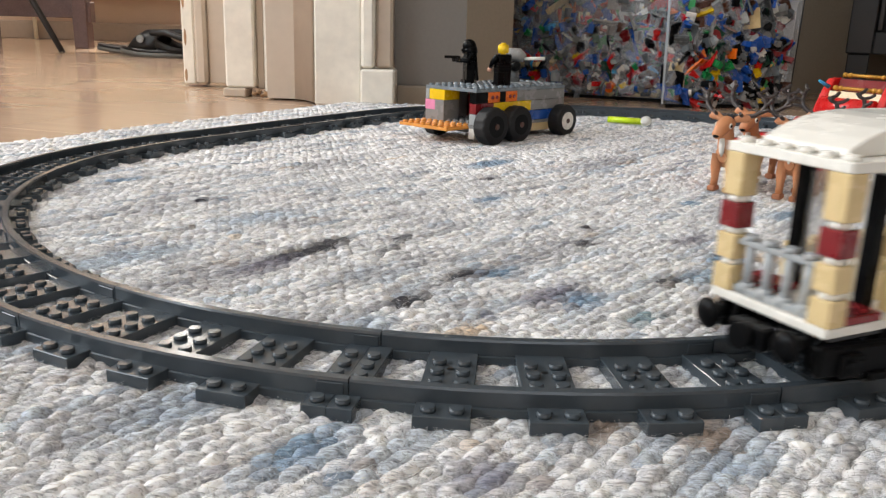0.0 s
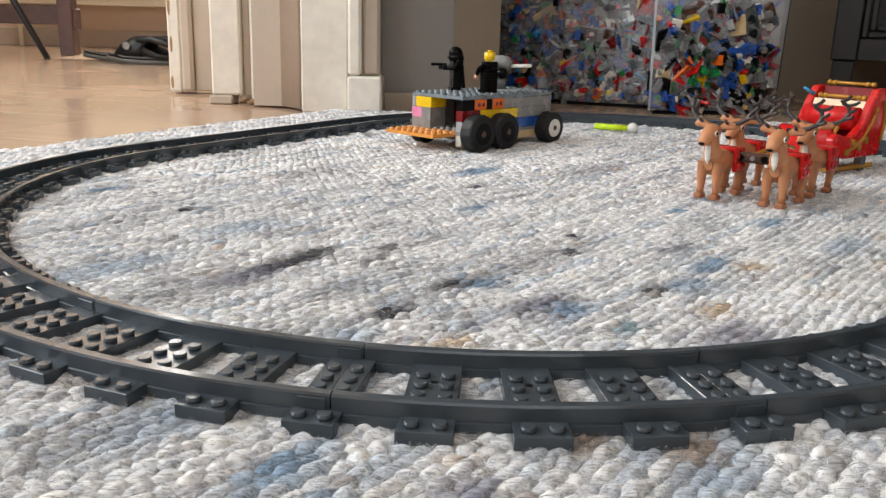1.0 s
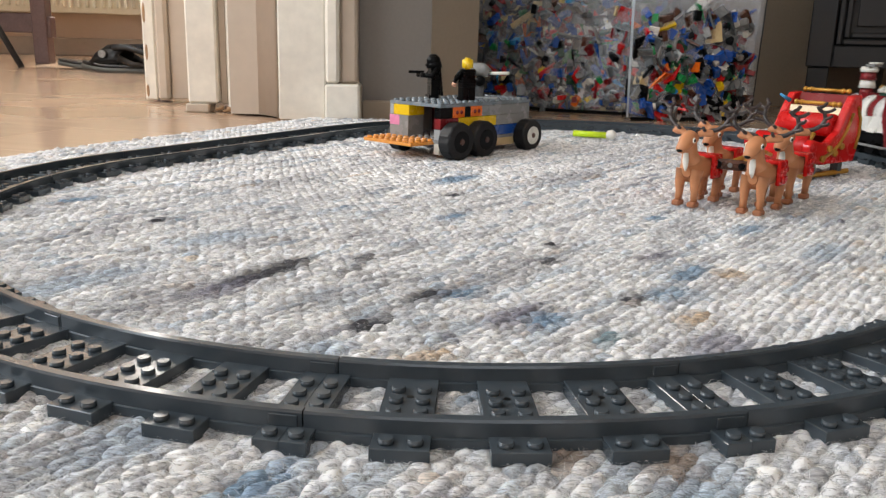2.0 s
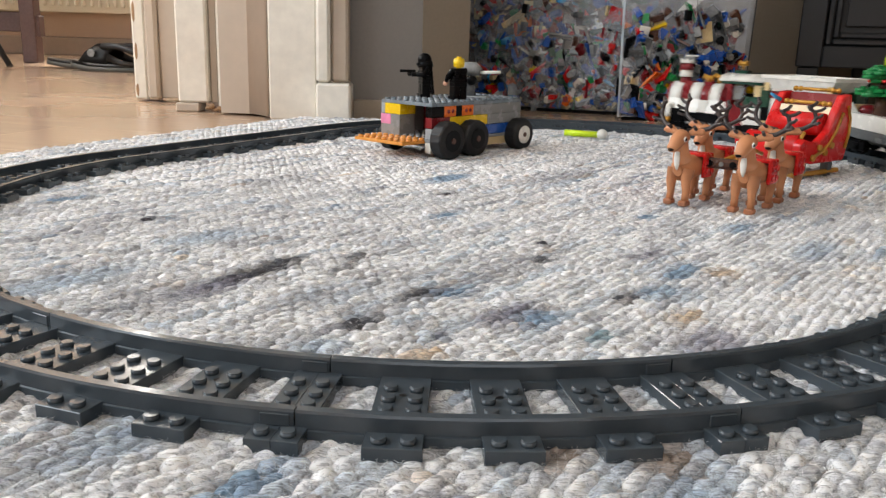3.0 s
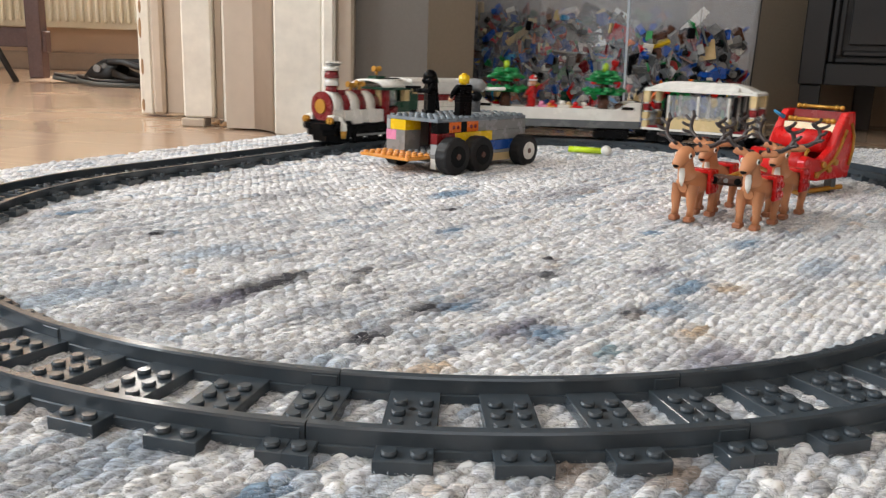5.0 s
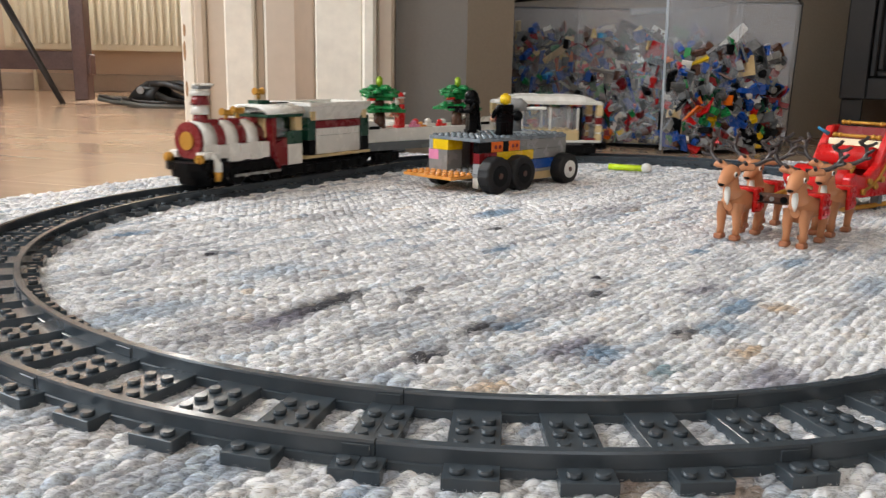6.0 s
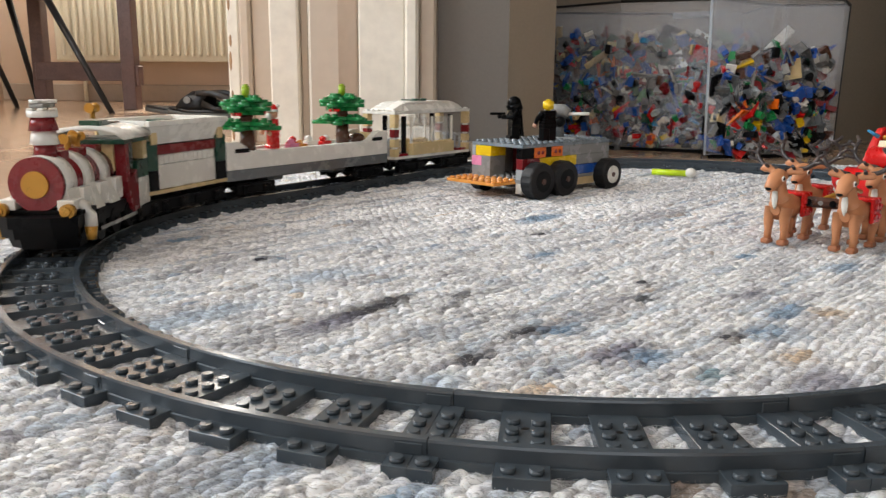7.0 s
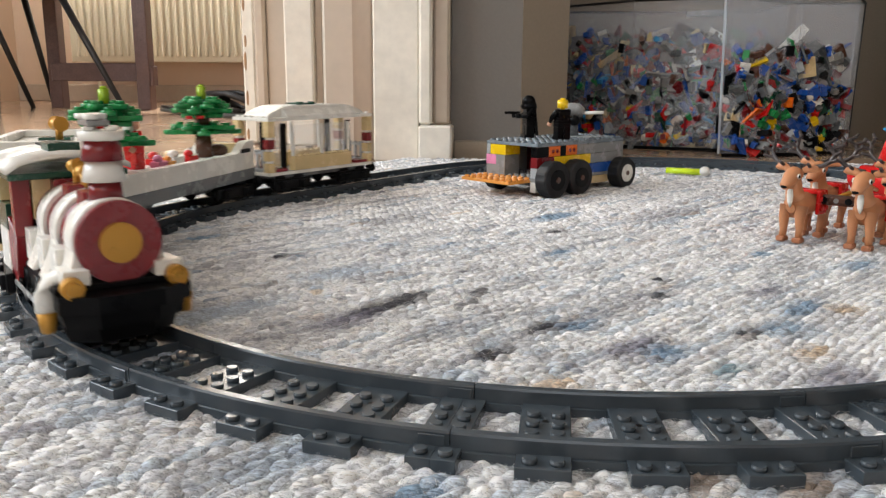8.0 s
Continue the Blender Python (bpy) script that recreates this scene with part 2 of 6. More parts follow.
def stud(bm, x, y, z, seg=10, slot=0):
    rod(bm, (x, y, z - 0.0002), (x, y, z + 0.0014), 0.0024, seg=seg, slot=slot)
    rod(bm, (x, y, z + 0.0013), (x, y, z + 0.0017), 0.0024, 0.0021, seg=seg, slot=slot)


def studs(bm, x0, x1, y0, y1, z, slot=0, seg=10):
    nx, ny = round((x1 - x0) / S), round((y1 - y0) / S)
    for i in range(nx):
        for j in range(ny):
            stud(bm, x0 + (i + 0.5) * (x1 - x0) / nx, y0 + (j + 0.5) * (y1 - y0) / ny, z, seg, slot)


def brick(name, parent, mat, x0, x1, y0, y1, z0, z1, top=False, label=""):
    """A toy brick, in studs along x and y and metres in z."""
    bm = bmesh.new()
    g = 0.00008
    block(bm, x0 * S + g, x1 * S - g, y0 * S + g, y1 * S - g, z0 + g, z1 - g, 0.0003)
    if top:
        studs(bm, x0 * S, x1 * S, y0 * S, y1 * S, z1)
    return part(name, bm, mat, parent, label)


# ---- setting ----
FLOOR_Z = -0.008


def box_wall(name, x0, x1, y0, y1, z0, z1, mat, label, category="wall", bevel=0.0):
    bm = bmesh.new()
    block(bm, x0, x1, y0, y1, z0, z1, bevel)
    return tagged(part(name, bm, mat), label, category, kind="structure")


def panel_with_opening(name, axis, at, thick, a0, a1, z0, z1, o0, o1, oz0, oz1, mat, label):
    """A wall in the plane axis = at with one rectangular opening through it."""
    bm = bmesh.new()
    for p0, p1, q0, q1 in ((a0, o0, z0, z1), (o1, a1, z0, z1), (o0, o1, z0, oz0), (o0, o1, oz1, z1)):
        if axis == "x":
            block(bm, at, at + thick, p0, p1, q0, q1)
        else:
            block(bm, p0, p1, at, at + thick, q0, q1)
    return tagged(part(name, bm, mat), label, "wall", kind="structure")


ROOM_TOP = 2.6
box_wall("sub_floor", -3.2, 3.0, -2.2, 4.1, -0.06, FLOOR_Z - 0.0125, BARE, "plain boards under the laminate floor", "floor")
box_wall("ceiling", -3.2, 3.0, -2.2, 4.1, ROOM_TOP, ROOM_TOP + 0.08, CEIL, "plain white plaster ceiling", "ceiling")
panel_with_opening("wall_west", "x", -2.45, 0.15, -2.2, 4.1, -0.06, ROOM_TOP, -0.9, 1.1, 0.8, 2.3, WALL_BEIGE, "beige painted wall with a window")
panel_with_opening("wall_south", "y", -2.15, 0.15, -2.3, 2.6, -0.06, ROOM_TOP, -0.6, 1.0, 1.0, 2.2, WALL_BEIGE, "beige painted wall with a window")
box_wall("wall_east", 2.4, 2.55, -2.0, 4.0, -0.06, ROOM_TOP, WALL_TAUPE, "taupe painted wall")
panel_with_opening("wall_north", "y", 3.76, 0.15, -2.3, 2.4, -0.06, ROOM_TOP, -1.37, -0.79, 0.65, 2.1, WALL_BEIGE, "beige painted dining room wall above a radiator")
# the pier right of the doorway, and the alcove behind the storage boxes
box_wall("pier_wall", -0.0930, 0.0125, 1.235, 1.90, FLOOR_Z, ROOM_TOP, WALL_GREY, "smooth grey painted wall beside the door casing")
bm = bmesh.new()
plan = [(0.0126, 1.2352), (0.084, 1.285), (0.084, 1.33), (0.0126, 1.33)]
low, up = [bm.verts.new((x, y, FLOOR_Z)) for x, y in plan], [bm.verts.new((x, y, ROOM_TOP)) for x, y in plan]
for ring in [low, up] + [(low[q], low[(q + 1) % 4], up[(q + 1) % 4], up[q]) for q in range(4)]:
    bm.faces.new(ring)
bmesh.ops.recalc_face_normals(bm, faces=bm.faces[:])
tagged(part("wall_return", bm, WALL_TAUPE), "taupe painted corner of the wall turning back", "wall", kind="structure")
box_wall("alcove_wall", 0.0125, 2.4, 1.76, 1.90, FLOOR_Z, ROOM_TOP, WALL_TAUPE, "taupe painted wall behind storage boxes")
box_wall("lintel_wall", -2.3, -0.086, 1.30, 1.46, 2.15, ROOM_TOP, WALL_BEIGE, "plaster wall above the wide doorway")
box_wall("baseboard", -0.0880, 0.0125, 1.222, 1.2349, FLOOR_Z, 0.022, WALL_TAUPE, "low brown skirting board along the grey wall", "skirting board", 0.002)


def door_casing():
    c = thing("door_casing", pose(0, 0, FLOOR_Z), "old cream painted door casing with chipped mouldings", "door casing", kind="structure")
    top = 2.15 - FLOOR_Z

    def strip(name, x0, x1, y0, y1, z0, z1, mat, bev=0.002, label=""):
        bm = bmesh.new()
        block(bm, x0, x1, y0, y1, z0, z1, bev)
        return part(name, bm, mat, c, label)

    # Architrave, reveal and groove take the darker paint, which carries their shade.
    strip("board", -0.2068, -0.1385, 1.200, 1.262, 0, top, PAINT_WHITE, 0.0025, "broad flat cream painted board")
    strip("bead", -0.138, -0.1185, 1.192, 1.25, 0.055, top, PAINT_WHITE, 0.004, "rounded cream moulding")
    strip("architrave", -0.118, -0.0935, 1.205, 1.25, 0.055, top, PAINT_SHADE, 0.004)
    strip("plinth_block", -0.138, -0.0885, 1.184, 1.262, 0, 0.0545, PAINT_WHITE, 0.003, "square block at the foot of the moulding")
    # the reveal turns towards the board in a cove
    bm = bmesh.new()
    plan = [(-0.289, 1.256), (-0.246, 1.252), (-0.234, 1.243), (-0.222, 1.228), (-0.213, 1.212), (-0.2072, 1.202), (-0.2072, 1.40), (-0.289, 1.40)]
    low, up = [bm.verts.new((x, y, 0.003)) for x, y in plan], [bm.verts.new((x, y, top)) for x, y in plan]
    bm.faces.new(low)
    bm.faces.new(up)
    for q in range(len(plan)):
        f = bm.faces.new((low[q], low[(q + 1) % len(plan)], up[(q + 1) % len(plan)], up[q]))
        f.smooth = 0 < q < 5
    bmesh.ops.recalc_face_normals(bm, faces=bm.faces[:])
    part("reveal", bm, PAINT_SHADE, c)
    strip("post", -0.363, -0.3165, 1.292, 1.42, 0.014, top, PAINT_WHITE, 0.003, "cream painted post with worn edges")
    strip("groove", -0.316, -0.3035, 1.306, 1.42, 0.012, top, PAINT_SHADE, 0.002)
    strip("post_bead", -0.303, -0.2895, 1.296, 1.42, 0.004, top, PAINT_WHITE, 0.005, "rounded cream moulding")
    strip("base_chip", -0.366, -0.330, 1.286, 1.33, 0, 0.0135, PAINT_SHADE, 0.002)
    for i in range(7):  # chipped spots showing wood at the foot of the mouldings
        bm = bmesh.new()
        cx, cz = -0.318 + 0.006 * i, 0.006 + 0.003 * math.sin(i * 2.1)
        ball(bm, (cx, 1.2925 + 0.0015 * (i % 3), cz), 0.005, (0.9, 0.5, 0.5 + 0.25 * (i % 2)), 8)
        part("paint_chip", bm, BARE, c, "bare wood where paint has chipped")
    return c


door_casing()


def open_door():
    d = thing("door_1", pose(-0.482, 1.452, FLOOR_Z), "old cream painted door leaf standing open, edge worn", "door", kind="structure")
    bm = bmesh.new()
    block(bm, 0.0, 0.022, 0, 0.05, 0.004, 2.1, 0.003)
    part("door_edge", bm, PAINT_WHITE, d, "worn cream painted door edge")
    # Door moulding and panel have their shade in the paint colour.
    bm = bmesh.new()
    block(bm, 0.0225, 0.043, -0.004, 0.05, 0.004, 2.1, 0.005)
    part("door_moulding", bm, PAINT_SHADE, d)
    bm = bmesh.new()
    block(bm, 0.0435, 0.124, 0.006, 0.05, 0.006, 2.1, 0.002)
    part("door_panel", bm, PAINT_SHADE, d, "cream door panel with its shade in the colour")
    for i in range(6):
        bm = bmesh.new()
        ball(bm, (0.005 + 0.001 * (i % 2), 0.0008, 0.02 + 0.055 * i + 0.01 * (i % 3)), 0.004, (0.8, 0.35, 3.5 + (i % 3)), 10)
        part("worn_spot", bm, BARE, d, "bare wood along the door edge")


open_door()


def skirting(name, x0, x1, y0, y1, h, mat, label):
    box_wall(name, x0, x1, y0, y1, FLOOR_Z, h, mat, label, "skirting board", 0.004)


skirting("baseboard_dining", -2.3, 0.0, 3.742, 3.7595, 0.07, PAINT_SHADE, "beige skirting board below the radiator wall")

# ---- floor boards ----


def floor_boards():
    f = thing("floor", pose(0, 0, 0), "light brown laminate floor boards with a satin sheen", "floor", kind="structure")
    bm = bmesh.new()
    block(bm, -0.6013, 0.6013, -0.0963, 0.0963, -0.012, 0, 0.0003)
    first = part("plank", bm, LAMINATE, f)
    d = radians(-17)
    n = 0
    for row in range(-20, 24):
        for col in range(-4, 5):
            u, v = col * 1.203 + (row % 3) * 0.4, row * 0.193
            x, y = -0.6 + u * math.cos(d) - v * math.sin(d), 1.2 + u * math.sin(d) + v * math.cos(d)
            if not (-2.6 < x < 2.7 and -2.1 < y < 4.0):
                continue
            ob = first if n == 0 else first.copy()
            if n:
                scene.collection.objects.link(ob)
            ob.matrix_basis = pose(x, y, FLOOR_Z, rz=math.degrees(d))
            n += 1


# ---- rug ----
HEAD = radians(51)  # the way the yarn runs
DYES = {"dark": (0.035, 0.034, 0.042), "violet": (0.17, 0.16, 0.22), "blue": (0.13, 0.26, 0.40), "teal": (0.12, 0.24, 0.28),
        "tan": (0.52, 0.37, 0.22), "brown": (0.34, 0.24, 0.16), "pale": (0.42, 0.50, 0.58), "grey": (0.33, 0.33, 0.35)}
BLOTS = [  # dye, place, half length along the yarn, half width
    ("dark", -0.014, 0.320, 0.011, 0.006),
    ("violet", 0.139, 0.440, 0.016, 0.007),
    ("dark", 0.106, 0.360, 0.008, 0.004),
    ("dark", 0.011, 0.361, 0.016, 0.006),
    ("blue", 0.027, 0.364, 0.011, 0.006),
    ("blue", 0.061, 0.329, 0.012, 0.008),
    ("teal", 0.084, 0.308, 0.008, 0.006),
    ("tan", 0.127, 0.334, 0.010, 0.006),
    ("tan", 0.011, 0.284, 0.012, 0.006),
    ("violet", -0.086, 0.363, 0.020, 0.009),
    ("dark", -0.071, 0.390, 0.028, 0.008),
    ("dark", -0.031, 0.398, 0.008, 0.004),
    ("blue", 0.148, 0.408, 0.022, 0.007),
    ("blue", 0.124, 0.370, 0.014, 0.007),
    ("blue", 0.221, 0.515, 0.022, 0.006),
    ("violet", 0.128, 0.303, 0.020, 0.012),
    ("blue", -0.036, 0.190, 0.018, 0.008),
    ("pale", 0.088, 0.197, 0.016, 0.010),
    ("dark", -0.023, 0.423, 0.008, 0.003),
    ("blue", 0.028, 0.534, 0.018, 0.006),
    ("dark", -0.060, 0.413, 0.014, 0.005),
    ("pale", -0.160, 0.363, 0.050, 0.012),
    ("violet", 0.048, 0.332, 0.018, 0.010),
    ("brown", 0.051, 0.211, 0.010, 0.006),
    ("blue", 0.036, 0.683, 0.030, 0.010),
    ("pale", -0.112, 0.458, 0.030, 0.012),
    ("pale", 0.245, 0.460, 0.030, 0.010),
    ("blue", 0.166, 0.542, 0.010, 0.006),
    ("dark", 0.083, 0.459, 0.006, 0.004),
    ("grey", -0.107, 0.337, 0.050, 0.012),
    ("grey", -0.031, 0.357, 0.050, 0.010),
    ("pale", -0.029, 0.291, 0.012, 0.008),
    ("grey", 0.049, 0.394, 0.050, 0.012),
    ("tan", 0.169, 0.406, 0.012, 0.008),
    ("pale", -0.077, 0.216, 0.030, 0.012),
    ("grey", -0.099, 0.204, 0.020, 0.010),
    ("violet", 0.013, 0.180, 0.012, 0.008),
    ("blue", -0.235, 0.557, 0.020, 0.006),
    ("grey", -0.099, 0.651, 0.050, 0.015),
    ("grey", 0.132, 0.705, 0.050, 0.015),
    ("dark", 0.076, 0.424, 0.006, 0.004),
    ("dark", -0.158, 0.502, 0.008, 0.003),
    ("dark", 0.029, 0.609, 0.010, 0.004),
    ("brown", 0.081, 0.208, 0.010, 0.008),
]


def rug():
    rng = np.random.default_rng(7)
    c, s = math.cos(HEAD), math.sin(HEAD)
    pu, pv = 0.0078, 0.0052
    us, vs = np.arange(-0.75, 1.85, pu), np.arange(-0.95, 1.05, pv)
    uu, vv = np.meshgrid(us, vs, indexing="ij")
    row = np.arange(len(vs))[None, :]
    uu = uu + (row % 2) * pu * 0.5 + rng.normal(0, 0.0008, uu.shape) + 0.003 * np.sin(vv * 23)
    vv = vv + rng.normal(0, 0.00035, vv.shape) + 0.0012 * np.sin(uu * 31 + 1.3)
    rows_id = np.broadcast_to(row, uu.shape).ravel()
    uu, vv = uu.ravel(), vv.ravel()
    x, y = uu * c - vv * s, uu * s + vv * c
    left = -0.393 + (y - 0.717) * 0.509  # the rug's left edge
    keep = (x > left + rng.normal(0, 0.002, x.shape)) & (y < 1.178 + rng.normal(0, 0.002, x.shape)) & (x < 0.95) & (y > -0.32) & (x < 0.32 + 0.75 * (y + 0.35)) & (x > -0.34 - 0.75 * (y + 0.35))
    x, y, uu, vv, rows_id = x[keep], y[keep], uu[keep], vv[keep], rows_id[keep]
    n = len(x)

    # the dye of each stretch of yarn
    def streaks(length, width, seed):
        g = np.random.default_rng(seed)
        a = g.random((400, 800))
        i, j = (uu + 2) / length, (vv + 2) / width + 0.0
        i0, j0 = i.astype(int) % 399, j.astype(int) % 799
        fi = i - i.astype(int)
        fi = fi * fi * (3 - 2 * fi)
        return a[i0, j0] * (1 - fi) + a[i0 + 1, j0] * fi

    tone = 0.5 * streaks(0.05, pv, 1) + 0.3 * streaks(0.14, pv * 3, 2) + 0.2 * rng.random(n)
    light, mid = np.array((0.93, 0.92, 0.90)), np.array((0.66, 0.66, 0.665))
    k = np.clip((tone - 0.30) / 0.30, 0, 1)[:, None]
    dye = mid * (1 - k) + light * k
    for name, amount, seed, ln in (("pale", 0.20, 3, 0.055), ("grey", 0.17, 4, 0.05), ("violet", 0.05, 5, 0.03), ("blue", 0.05, 6, 0.025), ("tan", 0.06, 8, 0.03), ("dark", 0.04, 9, 0.012), ("brown", 0.04, 10, 0.03)):
        f = streaks(ln, pv, seed)
        w = np.clip((f - (1 - amount)) / 0.06, 0, 1)[:, None] * (0.8 if name in ("dark", "blue", "violet") else 0.6)
        dye = dye * (1 - w) + np.array(DYES[name]) * w
    for name, bx, by, la, lb in sorted(BLOTS, key=lambda b: -b[3] * b[4]):
        du, dv = (x - bx) * c + (y - by) * s, -(x - bx) * s + (y - by) * c
        w = np.clip(1.7 - 1.2 * np.hypot(du / la, dv / max(lb, 0.0045)), 0, 1)[:, None] * (0.5 if name == "grey" else (0.7 if name == "violet" else (0.97 if name == "dark" else 0.8)))
        dye = dye * (1 - w) + np.array(DYES[name]) * w
    dye = np.clip(dye * rng.normal(1, 0.05, (n, 1)), 0.02, 0.94)

    # each loop of yarn: an uneven half ellipsoid lying along the yarn
    seg, rings = 8, 4
    base = [(0, 0, 1.0)]
    for r in range(1, rings):
        t = 0.5 * math.pi * 1.15 * r / (rings - 1)
        for q in range(seg):
            a = 2 * math.pi * q / seg
            base.append((math.sin(t) * math.cos(a), math.sin(t) * math.sin(a), math.cos(t)))
    base = np.array(base)
    faces = [(0, 1 + q, 1 + (q + 1) % seg) for q in range(seg)]
    quads = []
    for r in range(rings - 2):
        o = 1 + r * seg
        quads += [(o + q, o + seg + q, o + seg + (q + 1) % seg, o + (q + 1) % seg) for q in range(seg)]
    nb = len(base)
    ln = 0.0057 * rng.normal(1, 0.12, n)
    wd = 0.0033 * rng.normal(1, 0.09, n)
    ht = 0.0031 * rng.normal(1, 0.12, n)
    lean = HEAD + rng.normal(radians(-7), 0.08, n)
    bulge = 1 + rng.normal(0, 0.09, (n, nb))
    bx, by, bz = base[None, :, 0] * ln[:, None] * bulge, base[None, :, 1] * wd[:, None] * bulge, base[None, :, 2] * ht[:, None] * bulge
    bx = np.sign(bx) * np.abs(bx) ** 0.92 * (0.0052 ** 0.08)
    cx, sx = np.cos(lean)[:, None], np.sin(lean)[:, None]
    V = np.stack([x[:, None] + bx * cx - by * sx, y[:, None] + bx * sx + by * cx, bz - 0.0028 + rng.normal(0, 0.0003, n)[:, None]], -1).reshape(-1, 3)
    off = (np.arange(n) * nb)[:, None, None]
    tri = (np.array(faces)[None] + off).reshape(-1, 3)
    quad = (np.array(quads)[None] + off).reshape(-1, 4)

    holder = thing("rug", pose(0, 0, 0), "thick hand-woven wool rug in flecked cream, grey and blue", "rug")

    def raw_mesh(name, verts, tris, quads_, colours, mat, label):
        me = bpy.data.meshes.new(name)
        loops = np.concatenate([tris.ravel(), quads_.ravel()]).astype(np.int32)
        starts = np.concatenate([np.arange(len(tris)) * 3, len(tris) * 3 + np.arange(len(quads_)) * 4]).astype(np.int32)
        me.vertices.add(len(verts))
        me.vertices.foreach_set("co", verts.astype(np.float32).ravel())
        me.loops.add(len(loops))
        me.loops.foreach_set("vertex_index", loops)
        me.polygons.add(len(starts))
        me.polygons.foreach_set("loop_start", starts)
        me.update(calc_edges=True)
        me.polygons.foreach_set("use_smooth", np.ones(len(starts), dtype=bool))
        at = me.attributes.new("dye", "FLOAT_COLOR", "POINT")
        at.data.foreach_set("color", np.c_[colours, np.ones(len(colours))].astype(np.float32).ravel())
        me.materials.append(mat)
        ob = new(name, me)
        ob.parent = holder
        return tagged(ob, label, kind="stuff")

    raw_mesh("looped_yarn", V, tri, quad, np.repeat(dye, nb, 0), WOOL, "plump loops of felted wool yarn")

    # loose fibres standing off the yarn, where the rug is seen close
    m = 380000
    pick = rng.choice(np.nonzero((y < 0.62) & (y > 0.13) & (np.abs(x) < 0.62 * y + 0.03))[0], m, p=None)
    a = rng.uniform(0, 2 * math.pi, m)
    L = rng.uniform(0.002, 0.007, m)
    p0 = np.stack([x[pick] + rng.normal(0, 0.004, m), y[pick] + rng.normal(0, 0.003, m), rng.uniform(-0.0018, 0.0004, m)], -1)
    d = np.stack([np.cos(a), np.sin(a), rng.uniform(-0.05, 0.35, m)], -1)
    a2 = a + rng.normal(0, 0.8, m)
    d2 = np.stack([np.cos(a2), np.sin(a2), rng.uniform(-0.5, 0.2, m)], -1)
    p1 = p0 + d * L[:, None] * 0.5
    p2 = p1 + d2 * L[:, None] * 0.5
    w = np.stack([-np.sin(a), np.cos(a), np.full(m, 0.4)], -1) * rng.uniform(0.000025, 0.00006, (m, 1))
    FV = np.stack([p0 - w, p0 + w, p1 - w, p1 + w, p2], 1).reshape(-1, 3)
    fo = (np.arange(m) * 5)[:, None]
    fq = np.array([[0, 1, 3, 2]]) + fo
    ft = np.array([[2, 3, 4]]) + fo
    fd = np.clip(np.repeat((dye[pick] * 0.85 + 0.10) * rng.uniform(0.25, 1.5, (m, 1)), 5, 0), 0.02, 0.95)
    raw_mesh("fibre_fuzz", FV, ft, fq, fd, WOOL_FIBRE, "fine stray wool fibres")

    bm = bmesh.new()
    pts = [(-0.86, -0.2), (-0.392, 0.717), (-0.157, 1.176), (0.95, 1.176), (0.95, -0.3), (-0.6, -0.3)]
    low = [bm.verts.new((px, py, FLOOR_Z + 0.0005)) for px, py in pts]
    top = [bm.verts.new((px, py, -0.0024)) for px, py in pts]
    bm.faces.new(top)
    for i in range(len(pts)):
        bm.faces.new((low[i], low[(i + 1) % len(pts)], top[(i + 1) % len(pts)], top[i]))
    bmesh.ops.recalc_face_normals(bm, faces=bm.faces[:])
    part("rug_backing", bm, surface("rug_backing_wool", (0.34, 0.32, 0.30), 0.95, 0.3, 60, 0.0008), holder, "dense grey wool backing")


rug()

# ---- track: two half circles of radius 40 studs and two pairs of straights, tilted on the rug ----
C1 = Vector((0.0266, 0.554))
A0 = radians(-211.4)
ALONG = Vector((0.52101, 0.85355))
STRAIGHT = 0.286
C2 = C1 + ALONG * STRAIGHT
RAD = 0.32
ARC = math.pi * RAD
LOOP = 2 * ARC + 2 * STRAIGHT


def on_track(s):
    """Place and heading on the centre line, s metres along it, counter-clockwise."""
    s %= LOOP
    if s < ARC:
        a = A0 + s / RAD
        return C1 + RAD * Vector((math.cos(a), math.sin(a))), a + math.pi / 2
    s -= ARC
    if s < STRAIGHT:
        a = A0 + math.pi
        return C1 + RAD * Vector((math.cos(a), math.sin(a))) + ALONG * s, a + math.pi / 2
    s -= STRAIGHT
    if s < ARC:
        a = A0 + math.pi + s / RAD
        return C2 + RAD * Vector((math.cos(a), math.sin(a))), a + math.pi / 2
    s -= ARC
    return C2 + RAD * Vector((math.cos(A0), math.sin(A0))) - ALONG * s, A0 + 0.5 * math.pi


RAIL_TOP = 0.0096


